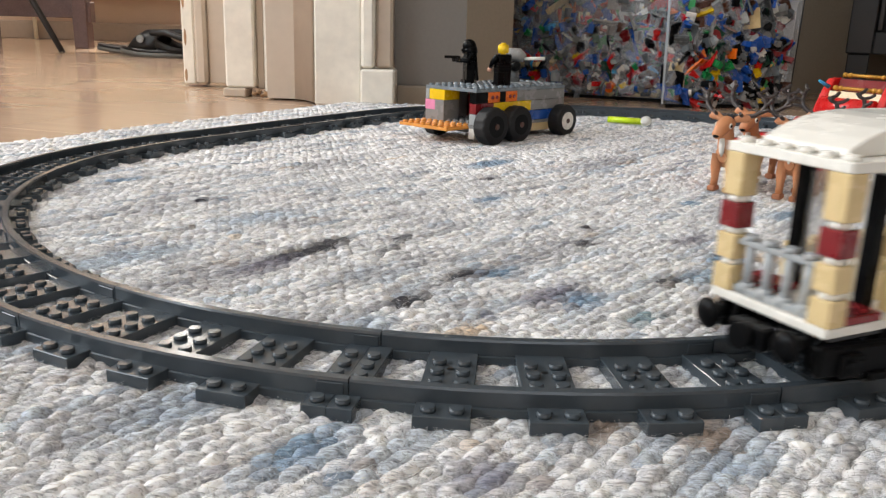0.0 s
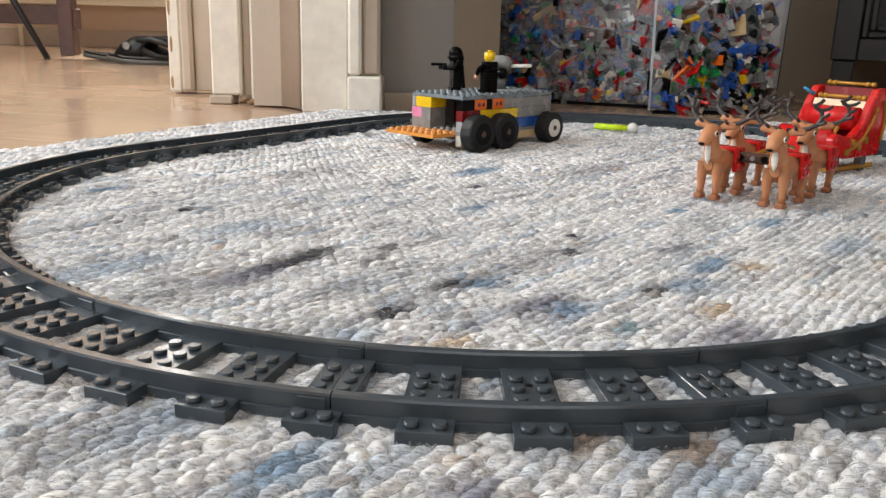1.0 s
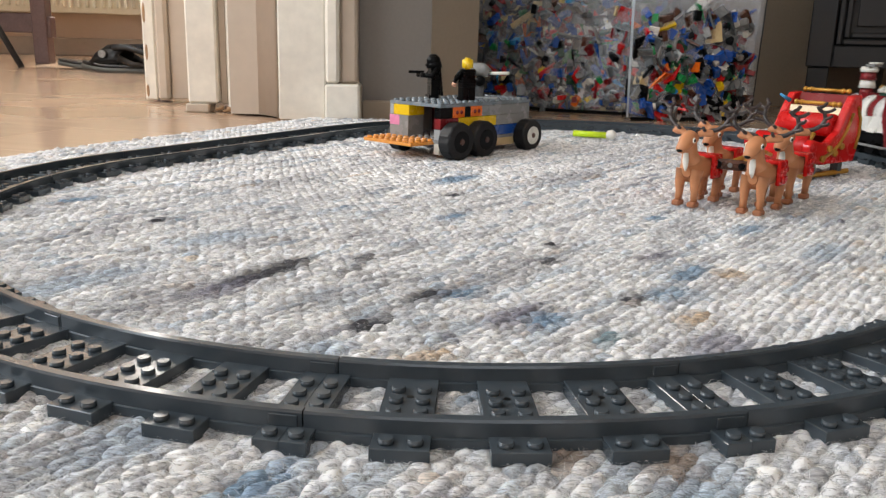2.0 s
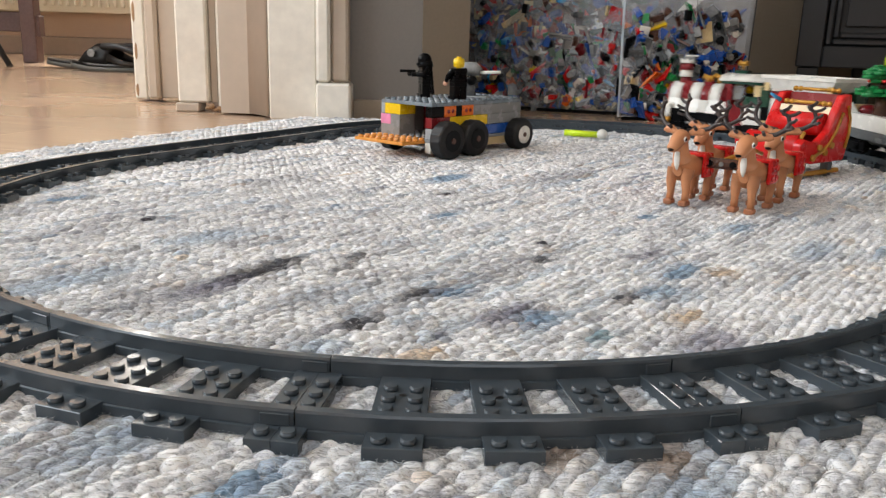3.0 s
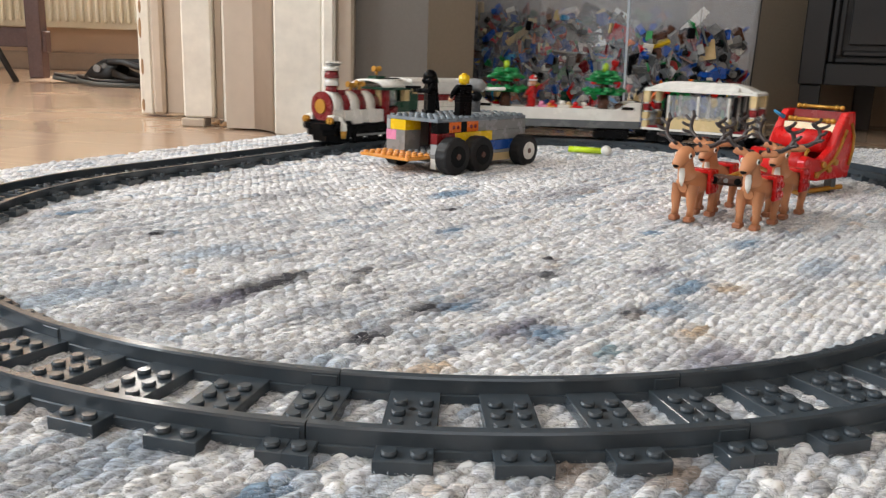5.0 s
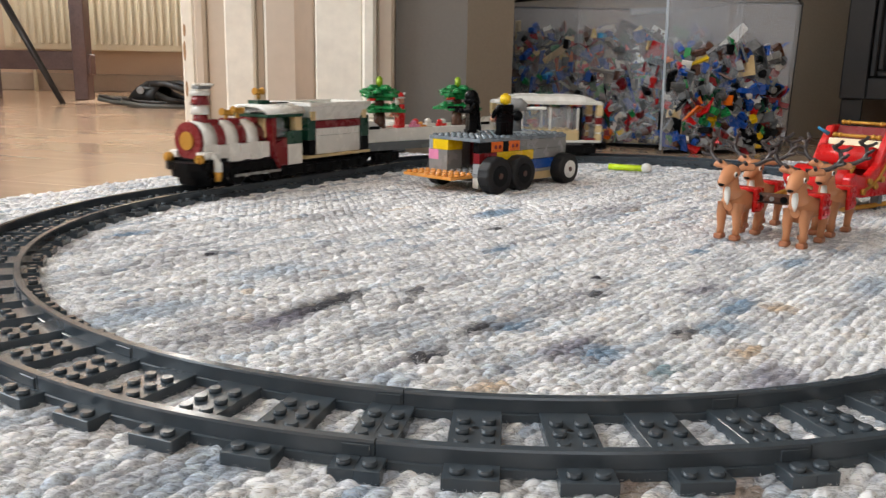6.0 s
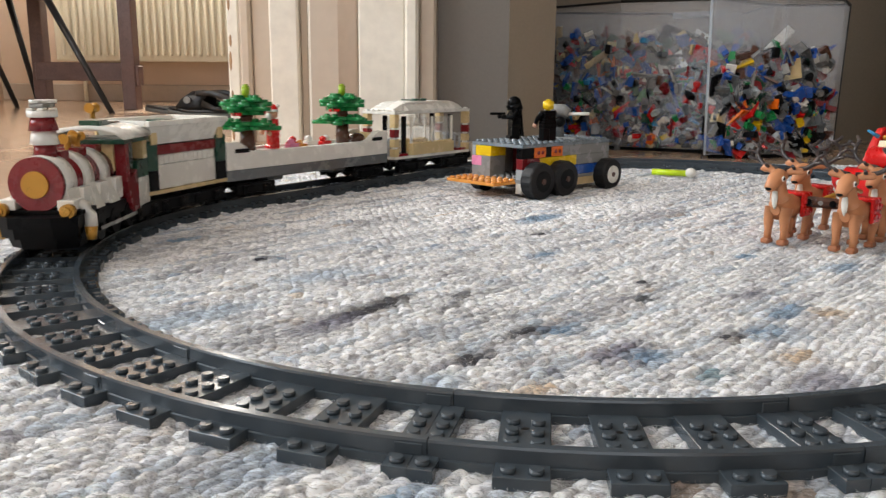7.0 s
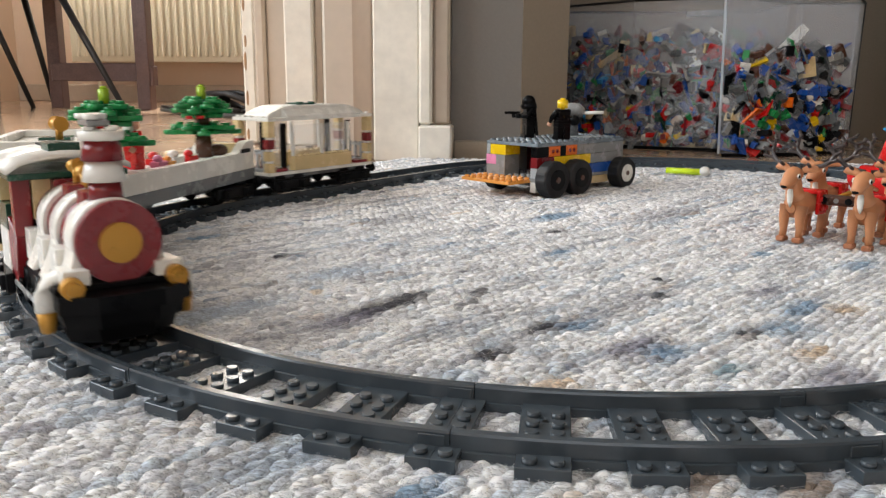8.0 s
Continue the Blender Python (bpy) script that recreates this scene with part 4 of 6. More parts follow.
def tender_car():
    c = thing("tender_car", pose(0, 0, 0), "white toy tender car with dark green corners and red stripe", "toy train car", "toy train")
    z = BASE
    brick("floor_plate", c, TAN, -6.4, 6.4, -3, 3, z, z + P)
    f = z + P
    H = B * 1.6  # one course of its walls
    brick("lower_wall", c, WHITE, -4.5, 4.5, -2.7, 2.7, f, f + H * 1.25)
    bm = bmesh.new()
    block(bm, -0.036, 0.036, -0.0212, 0.0212, f + H * 1.26, f + H * 1.75, 0.0003)
    for i in range(12):
        for sy in (-1, 1):
            block(bm, -0.0345 + i * 0.0058, -0.0310 + i * 0.0058, sy * 0.0212 - 0.0006, sy * 0.0212 + 0.0006, f + H * 1.28, f + H * 1.72, 0.0003)
    part("ribbed_band", bm, WHITE, c, "ribbed white band")
    brick("red_stripe", c, DARK_RED, -4.5, 4.5, -2.8, 2.8, f + H * 1.76, f + H * 2.25, False, "dark red stripe")
    for sx in (-1, 1):
        for sy in (-1, 1):
            x0, x1 = (4.5, 6.0) if sx > 0 else (-6.0, -4.5)
            y0, y1 = (1, 3) if sy > 0 else (-3, -1)
            brick("corner_block", c, DARK_GREEN, x0, x1, y0, y1, f + H * 1.0, f + H * 2.5, False, "dark green corner block")
            brick("corner_foot", c, BLACK, x0, x1 - 0.3 if sx > 0 else x1, y0, y1, f, f + H * 1.0)
            bm = bmesh.new()
            block(bm, sx * 0.040 - 0.0035, sx * 0.040 + 0.0035, sy * 0.0235 - 0.0012, sy * 0.0235 + 0.0012, f + H * 2.3, f + H * 3.0, 0.0004)
            part("corner_tile", bm, TAN, c)
    # upper box flaring outwards, with raised rims
    bm = bmesh.new()
    lo, hi = f + H * 2.3, f + H * 3.2
    v = []
    for zz, hx, hy in ((lo, 0.037, 0.021), (hi, 0.0465, 0.0265)):
        v.append([bm.verts.new((sx * hx, sy * hy, zz)) for sx, sy in ((-1, -1), (1, -1), (1, 1), (-1, 1))])
    bm.faces.new(v[0])
    bm.faces.new(v[1])
    for q in range(4):
        bm.faces.new((v[0][q], v[0][(q + 1) % 4], v[1][(q + 1) % 4], v[1][q]))
    bmesh.ops.recalc_face_normals(bm, faces=bm.faces[:])
    part("hopper", bm, WHITE, c, "white flaring upper box")
    for y0, y1, x0, x1 in ((-0.0275, -0.0235, -0.0475, 0.0475), (0.0235, 0.0275, -0.0475, 0.0475), (-0.0234, 0.0234, -0.0475, -0.0435), (-0.0234, 0.0234, 0.0435, 0.0475)):
        bm = bmesh.new()
        block(bm, x0, x1, y0, y1, hi + 0.0001, hi + 0.0045, 0.0005)
        part("rim", bm, WHITE, c)
    brick("load_lid", c, DARK_GREEN, -1, 1, -1, 1, hi + 0.0001, hi + 0.0035)
    for piece in c.children:
        piece.data.transform(Matrix.Diagonal((1.06, 1.08, 1.0, 1.0)))
    buffers(c, -0.0505, -1)
    buffers(c, 0.0505, 1)
    return c, [truck_frame(c, -0.024), truck_frame(c, 0.024)], 0.024


def engine():
    c = thing("steam_engine", pose(0, 0, 0), "white and dark red toy steam engine with gold lamps", "toy train engine", "toy train")
    z = BASE + 0.0015
    nose = 0.068  # the boiler's front
    cz, br = 0.0512, 0.0172
    bm = bmesh.new()
    block(bm, -0.058, 0.054, -0.0205, 0.0205, z - 0.006, z + 0.0025, 0.0006)
    part("frame", bm, BLACK, c)
    bm = bmesh.new()
    for i, (zz, ov) in enumerate(((0.0115, 0.006), (0.0186, 0.012), (0.0257, 0.016))):
        pts = [(0.045, -0.024), (nose + ov - 0.008, -0.026), (nose + ov, -0.013), (nose + ov, 0.013), (nose + ov - 0.008, 0.026), (0.045, 0.024)]
        lo = [bm.verts.new((x, y * (0.8 + 0.1 * i), zz)) for x, y in pts]
        up = [bm.verts.new((x, y * (0.9 + 0.05 * i), zz + 0.0070)) for x, y in pts]
        bm.faces.new(lo)
        bm.faces.new(up)
        for q in range(6):
            bm.faces.new((lo[q], lo[(q + 1) % 6], up[(q + 1) % 6], up[q]))
    bmesh.ops.recalc_face_normals(bm, faces=bm.faces[:])
    part("plough", bm, BLACK, c, "black stepped plough")
    brick("bumper_beam", c, BLACK, 6, 9, -3.3, 3.3, 0.0328, 0.0355)
    # boiler with its skirts
    bm = bmesh.new()
    rod(bm, (-0.012, 0, cz), (nose - 0.001, 0, cz), br - 0.0016, seg=28)
    part("boiler", bm, DARK_RED, c, "dark red boiler")
    for x0, x1 in ((nose - 0.016, nose - 0.0005), (0.026, 0.040), (0.000, 0.014)):
        bm = bmesh.new()
        rod(bm, (x0, 0, cz), (x1, 0, cz), br, seg=32)
        part("boiler_band", bm, WHITE, c, "white curved boiler band")
        for sy in (-1, 1):
            bm = bmesh.new()
            ys = [(0.0165 + 0.0065 * (i / 7) ** 1.6, cz - 0.0195 * i / 7) for i in range(8)]
            cross(bm, [(sy * y, zz) for y, zz in ys] + [(sy * (y - 0.006), zz) for y, zz in ys[::-1]], x0, x1)
            part("boiler_skirt", bm, WHITE, c)
    for x0, x1 in ((-0.012, -0.0001), (0.0141, 0.0259), (0.0401, nose - 0.0161)):
        for sy in (-1, 1):
            bm = bmesh.new()
            block(bm, x0, x1, min(sy * 0.010, sy * 0.0205), max(sy * 0.010, sy * 0.0205), cz - 0.019, cz - 0.004, 0.0004)
            part("lower_panel", bm, WHITE, c)
        bm = bmesh.new()
        block(bm, x0 + 0.0002, x1 - 0.0002, -0.008, 0.008, cz + 0.0125, cz + 0.0185, 0.0004)
        part("top_block", bm, DARK_RED, c)
    bm = bmesh.new()
    rod(bm, (nose - 0.0004, 0, cz), (nose + 0.0035, 0, cz), br - 0.0004, seg=36)
    block(bm, nose + 0.0030, nose + 0.0037, -br + 0.0012, br - 0.0012, cz - 0.00015, cz + 0.00015)
    part("smokebox_front", bm, DARK_RED, c, "dark red round front plate")
    bm = bmesh.new()
    rod(bm, (nose + 0.0034, 0, cz), (nose + 0.0052, 0, cz), 0.0083, seg=28)
    part("front_disc", bm, GOLD, c, "round pearl gold disc")
    # lamps and fenders at the front corners
    for sy in (-1, 1):
        brick("lamp_bracket", c, WHITE, 7.3, 9.2, min(sy * 1.6, sy * 2.9), max(sy * 1.6, sy * 2.9), 0.0356, 0.0420)
        bm = bmesh.new()
        rod(bm, (0.0735, sy * 0.0205, 0.0358), (0.0785, sy * 0.0205, 0.0358), 0.0044, seg=16)
        rod(bm, (0.0784, sy * 0.0205, 0.0358), (0.0798, sy * 0.0205, 0.0358), 0.0030, 0.0026, 12)
        part("front_lamp", bm, GOLD, c, "gold round lamp")
        bm = bmesh.new()
        tube(bm, [(0.062, sy * 0.021, 0.0385), (0.062, sy * 0.0255, 0.0375), (0.062, sy * 0.0275, 0.0325), (0.062, sy * 0.0277, 0.0245)], [(0.0045, 0.003), (0.0045, 0.0035), (0.0045, 0.0035), (0.0045, 0.0035)], 8)
        part("fender", bm, WHITE, c, "white curved fender")
        bm = bmesh.new()
        rod(bm, (0.062, sy * 0.0277, 0.0245), (0.062, sy * 0.0277, 0.0160), 0.0040, 0.0030, 10)
        part("fender_foot", bm, GOLD, c)
    # chimney
    x = nose - 0.013
    for mat, z0, z1, r0, r1 in ((DARK_RED, cz + br - 0.002, cz + br + 0.0060, 0.0074, 0.0064), (WHITE, cz + br + 0.0061, cz + br + 0.0146, 0.0088, 0.0070), (DARK_RED, cz + br + 0.0147, cz + br + 0.0228, 0.0088, 0.0070), (WHITE, cz + br + 0.0229, cz + br + 0.0268, 0.0088, 0.0092)):
        bm = bmesh.new()
        rod(bm, (x, 0, z0), (x, 0, z1), r0, r1, 16)
        part("chimney_ring", bm, mat, c)
    bm = bmesh.new()
    for k in range(4):
        a = k * math.pi / 2 + 0.4
        block(bm, x + 0.0062 * math.cos(a) - 0.002, x + 0.0062 * math.cos(a) + 0.002, 0.0062 * math.sin(a) - 0.002, 0.0062 * math.sin(a) + 0.002, cz + br + 0.0268, cz + br + 0.0284, 0.0004)
    part("crown", bm, WHITE, c)
    bm = bmesh.new()
    block(bm, x - 0.0115, x + 0.004, -0.006, 0.003, cz + br + 0.0285, cz + br + 0.0312, 0.0006)
    part("smoke_plate", bm, MID_GREY, c)
    bm = bmesh.new()
    for dx, dy in ((-0.009, -0.004), (-0.004, 0.0005), (0.001, -0.0035), (-0.012, 0.001)):
        rod(bm, (x + dx, dy, cz + br + 0.0313), (x + dx, dy, cz + br + 0.0333), 0.0034, seg=8)
    part("smoke_puff", bm, WHITE, c, "white puffs of smoke")
    # bell and whistle
    for xx, dz in ((0.024, 0.0), (0.010, 0.0015)):
        bm = bmesh.new()
        rod(bm, (xx, 0, cz + br), (xx, 0, cz + br + 0.006 + dz), 0.0022, seg=10)
        tube(bm, [(xx - 0.007, 0, cz + br + 0.006 + dz), (xx, 0, cz + br + 0.0068 + dz), (xx + 0.006, 0, cz + br + 0.0075 + dz)], [0.0032, 0.0022, 0.0036], 10)
        part("brass_fitting", bm, GOLD, c, "pearl gold fitting on the boiler")
    # cab
    f = z + 0.0025
    for sy in (-1, 1):
        y0, y1 = (2.05, 3.05) if sy > 0 else (-3.05, -2.05)
        brick("cab_side", c, WHITE, -6.8, -4.2, y0, y1, f - 0.010, f + 0.0125)
        brick("cab_panel", c, DARK_GREEN, -6.8, -4.0, y0, y1, f + 0.0126, f + 0.0255, False, "dark green cab panel")
        brick("cab_post", c, TAN, -6.8, -5.6, y0, y1, f + 0.0256, f + 0.0395)
        bm = bmesh.new()
        profile(bm, [(-0.0335, f - 0.012), (-0.021, f - 0.012), (-0.012, f + 0.012), (-0.0335, f + 0.020)], sy * 0.0205 - 0.0035, sy * 0.0205 + 0.0035, 0.0004)
        part("cab_slope", bm, DARK_RED, c, "dark red sloped cab front")
        brick("cab_pillar", c, DARK_RED, -2.2, -1.4, y0, y1, f + 0.0125, f + 0.0395)
        bm = bmesh.new()
        block(bm, -0.032, -0.018, sy * 0.0205 - 0.0008, sy * 0.0205 + 0.0008, f + 0.0205, f + 0.0385)
        part("cab_window", bm, CLEAR, c)
    brick("cab_front", c, TAN, -1.9, -1.2, -2, 2, f + 0.02, f + 0.0395)
    brick("cab_rear", c, BLACK, -6.9, -6.3, -2, 2, f, f + 0.026)
    figure("driver_figure", pose(-0.030, 0, f + 0.004), BLACK, BLACK, YELLOW, "small toy driver with a black cap", parent=c, k=0.85, helmet=None)
    bm = bmesh.new()
    block(bm, -0.054, -0.004, -0.0265, 0.0265, f + 0.0396, f + 0.0425, 0.0004)
    part("roof_edge", bm, DARK_GREEN, c, "dark green roof edge")
    bm = bmesh.new()
    arch_slab(bm, -0.0555, -0.002, 0.0275, f + 0.0426, 0.0066, 0.0028, drop=0.0)
    part("cab_roof", bm, WHITE, c, "white curved cab roof", True)
    brick("roof_hatch", c, DARK_GREEN, -3.4, -1.4, -0.9, 0.9, f + 0.0510, f + 0.0555, False, "dark green roof hatch")
    brick("roof_strip", c, BLACK, -7.2, -3.5, -0.5, 0.5, f + 0.0510, f + 0.0530)
    bm = bmesh.new()
    rod(bm, (-0.019, 0, f + 0.0565), (-0.019, 0, f + 0.0620), 0.0018, seg=8)
    tube(bm, [(-0.0245, 0, f + 0.0640), (-0.019, 0, f + 0.0635), (-0.0135, 0, f + 0.0640)], [0.0036, 0.0024, 0.0036], 10)
    part("whistle", bm, GOLD, c, "pearl gold whistle")
    # driving gear
    for sx in (0.032, 0.006, -0.020):
        bm = bmesh.new()
        for sy in (-1, 1):
            rod(bm, (sx, sy * 0.0170, 0.0186), (sx, sy * 0.0215, 0.0186), 0.0088, seg=20)
            rod(bm, (sx, sy * 0.0214, 0.0186), (sx, sy * 0.0235, 0.0186), 0.0028, seg=10)
        rod(bm, (sx, -0.0214, 0.0186), (sx, 0.0214, 0.0186), 0.0016, seg=8)
        part("driving_wheel", bm, BLACK, c)
    for sy in (-1, 1):
        bm = bmesh.new()
        block(bm, -0.026, 0.038, sy * 0.0242 - 0.0006, sy * 0.0242 + 0.0006, 0.0172, 0.0198, 0.0004)
        part("coupling_rod", bm, MID_GREY, c)
    buffers(c, -0.058, -1)
    return c, [truck_frame(c, -0.046)], 0.042


# ---- the moving train ----
CARS = []
for build, back in ((engine, 0.078), (tender_car, 0.190), (flat_car, 0.359), (passenger_car, 0.558)):
    car, bogies, half = build()
    CARS.append((car, bogies, half, back))
# seconds, and how far the engine's nose has come round the loop
RUN = [(0.0, 1.385), (0.1, 1.401), (0.2, 1.414), (0.3, 1.424), (0.4, 1.434), (0.5, 1.445), (0.75, 1.475), (1.0, 1.499), (1.5, 1.525), (1.8, 1.555), (2.0, 1.583), (2.2, 1.62), (2.75, 1.744), (3.3, 1.880), (3.5, 1.925), (3.7, 1.977), (4.0, 2.058), (4.2, 2.112), (4.85, 2.281), (5.5, 2.448), (6.0, 2.584), (6.5, 2.732), (7.0, 2.856), (7.5, 2.965), (8.0, 3.066)]


def nose_at(t):
    return float(np.interp(t, [r[0] for r in RUN], [r[1] for r in RUN]))


def motions():
    """The train runs round the loop; each bogie turns under its car."""
    times = [i / 10 for i in range(81)]
    for car, bogies, half, back in CARS:
        rows, turns = [], [[] for b in bogies]
        for t in times:
            s = nose_at(t) - back
            a, ha = on_track(s - half)
            b, hb = on_track(s + half)
            d = b - a
            mid = (a + b) / 2
            m = pose(mid.x, mid.y, 0.0004, rz=math.degrees(math.atan2(d.y, d.x)))
            rows.append((t, m))
            for k, bogie in enumerate(bogies):
                off = bogie.location.x
                p, h = on_track(s + off)
                turn = math.degrees((h - math.atan2(d.y, d.x) + math.pi) % (2 * math.pi) - math.pi)
                turns[k].append((t, pose(off, 0, 0, rz=turn)))
        walk(car, rows)
        for bogie, r in zip(bogies, turns):
            walk(bogie, r)

# ---- on the rug: the brick lorry with its three figures ----


def lorry():
    k = 1.09
    m = pose(0.0215, 0.792, 0.0, rz=47) @ Matrix.Diagonal((k * 1.035, k, k, 1))
    t = thing("brick_lorry", m, "brick-built toy lorry of mixed grey, yellow and blue bricks", "toy lorry")
    # local x runs from the nose back, y to its left as seen from behind the nose
    z0 = 0.0165

    def br(mat, x0, x1, y0, y1, za, zb, top=False, name="brick", label=""):
        return brick(name, t, mat, x0, x1, y0, y1, z0 + za, z0 + zb, top, label)

    h = 0.0334  # from the lorry's floor to the roof plate
    br(MID_GREY, 0, 16, 0, 8, -P, 0, True, "floor_plate")
    # right side, towards the camera
    br(LIGHT_GREY, 0, 1.6, 0, 1, 0, B)
    br(DARK_RED, 0, 3, 0, 1, B, 2 * B)
    br(BLACK, 0, 2, 0, 1, 2 * B, 3 * B)
    br(ORANGE, 2, 4, 0, 1, 2 * B, 3 * B)
    br(BLACK, 4, 5, 0, 1, 2 * B, 3 * B)
    br(ORANGE, 5, 7, 0, 1, 2 * B, 3 * B)
    br(MID_GREY, 7, 16, 0, 1, 2 * B, 3 * B)
    br(YELLOW, 3, 9.6, 0, 1, B, 2 * B - 0.0002)
    br(MID_GREY, 9.6, 16, 0, 1, B, 2 * B)
    br(MID_GREY, 1.6, 9, 0, 1, 0, B)
    br(BLUE, 9, 16, 0, 1, 0, B - 0.0002)
    for x in (2.7, 3.4, 5.7, 6.4):
        bm = bmesh.new()
        rod(bm, (x * S, -0.0003, z0 + 2.5 * B), (x * S, 0.0005, z0 + 2.5 * B), 0.0018, seg=10)
        part("brick_hole", bm, DARK_RED, t)
    # left front pillar, back and far side
    br(MID_GREY, 0, 2.5, 5, 8, 0, 2 * B)
    br(PINK, -0.03, 1, 6.4, 8.03, B, 2 * B - 0.0002)
    br(YELLOW, 0, 2.5, 4.9, 7.4, 2 * B, 3 * B)
    br(LIGHT_GREY, 0, 2.5, 7.4, 8, 2 * B, 3 * B)
    br(DARK_RED, 6, 7, 1, 8, 0, 3 * B, False, "partition", "dark red inner wall")
    br(LIGHT_GREY, 2.5, 16, 7, 8, 0, 3 * B)
    br(LIGHT_GREY, 15, 16, 1, 7, 0, 3 * B)
    br(SLATE_GREY, 0, 16, 0, 8, 3 * B, 3 * B + P, True, "roof_plate", "slate grey studded roof plate")
    br(AMBER, -3.5, 1.5, 1.0, 8.6, -P - 0.0008, -0.0008 - 0.0002, True, "ramp_plate", "amber studded plate at the front")
    br(WHITE, 0.0, 1.0, 0.1, 1.0, -P - B, -P)
    br(TAN, 8.5, 13.5, 0.2, 1.2, -P - 0.8 * B, -P)
    br(DARK_GREY, 2, 14, 2, 6, -P - 0.7 * B, -P, False, "underbody")
    for x, y, r, mat in ((1.5, -1.0, 0.0172, None), (6.0, -0.8, 0.0168, None), (14.9, -0.7, 0.0156, WHITE), (2.6, 8.6, 0.0145, None), (15.1, 8.6, 0.0145, WHITE)):
        w = new("wheel")
        w.parent = t
        w.matrix_basis = pose(x * S, y * S, r - 0.0012)
        bm = bmesh.new()
        rings = []
        for yy, q in ((-0.0068, 0.80), (-0.0064, 0.93), (-0.0050, 1.0), (0.0050, 1.0), (0.0064, 0.93), (0.0068, 0.80)):
            rings.append([])
            for i in range(56):
                a = 2 * math.pi * i / 56
                rr = r * q * (0.972 if q == 1.0 and i % 4 > 1 else 1.0)
                rings[-1].append(bm.verts.new((rr * math.cos(a), yy, rr * math.sin(a))))
        for ra, rb in zip(rings[:-1], rings[1:]):
            for i in range(56):
                bm.faces.new((ra[i], ra[(i + 1) % 56], rb[(i + 1) % 56], rb[i]))
        bm.faces.new(rings[0])
        bm.faces.new(rings[-1])
        bmesh.ops.recalc_face_normals(bm, faces=bm.faces[:])
        part("tyre", bm, RUBBER, w)
        bm = bmesh.new()
        rod(bm, (0, -0.0074, 0), (0, -0.0060, 0), r * 0.56, seg=24)
        rod(bm, (0, -0.0080, 0), (0, -0.0073, 0), r * 0.16, seg=10, slot=1)
        part("rim", bm, [mat or BLACK, BROWN], w)
    return m, k, z0 + 3 * B + P


def lorry_load():
    m, k, top = lorry()

    def spot(x, y):
        return m @ Vector((x * S, y * S, top + 0.0006))

    p = spot(5.2, 6.2)
    figure("toy_figure", pose(*p, rz=195), BLACK, BLACK, BLACK, "all black helmeted toy figure with cape aiming a blaster", helmet=True, hat=None, cape=BLACK, gun=True, arms_up=True, k=1.10)
    p = spot(6.1, 1.7)
    figure("toy_figure", pose(*p, rz=125), BLACK, BLACK, YELLOW, "toy figure with plain yellow head and black suit", skin=SKIN, k=1.10)
    p = spot(10.2, 3.6)
    g = thing("toy_gun", pose(*p, rz=-18), "light grey toy gun turret with black dome on a lorry", "toy gun")
    bm = bmesh.new()
    rod(bm, (0, 0, 0), (0, 0, 0.017), 0.0075, 0.0065, 14)
    part("pedestal", bm, DARK_GREY, g)
    bm = bmesh.new()
    tube(bm, [(-0.014, 0.002, 0.028), (-0.006, 0, 0.030), (0.006, 0, 0.030), (0.012, 0, 0.027)], [0.005, 0.007, 0.007, 0.0045], 12)
    part("gun_body", bm, MID_GREY, g)
    bm = bmesh.new()
    rod(bm, (0.012, 0, 0.0265), (0.034, -0.002, 0.0275), 0.0018, seg=10)
    part("barrel", bm, WHITE, g, "thin white barrel")
    bm = bmesh.new()
    ball(bm, (0.004, -0.006, 0.0185), 0.0062, (1, 1, 0.9), 16)
    part("ball_seat", bm, BLACK, g, "shiny black dome")
    bm = bmesh.new()
    block(bm, -0.020, 0.022, -0.009, 0.007, 0.0, 0.0022, 0.0004)
    part("gun_plate", bm, LIGHT_GREY, g)


lorry_load()


def dart():
    a, b = Vector((0.190, 1.010, 0.005)), Vector((0.229, 0.995, 0.005))
    d = thing("foam_dart", pose(0, 0, 0), "neon yellow rod with a round white tip lying on the rug", "toy stick")
    bm = bmesh.new()
    rod(bm, a, b, 0.0038, seg=14)
    part("shaft", bm, NEON, d)
    bm = bmesh.new()
    ball(bm, b + Vector((0.004, -0.0015, 0.0008)), 0.0068, (1, 1, 0.9), 14)
    part("tip", bm, WHITE, d, "round off-white tip")


dart()


# ---- reindeer and sleigh; local x is the way the deer face ----


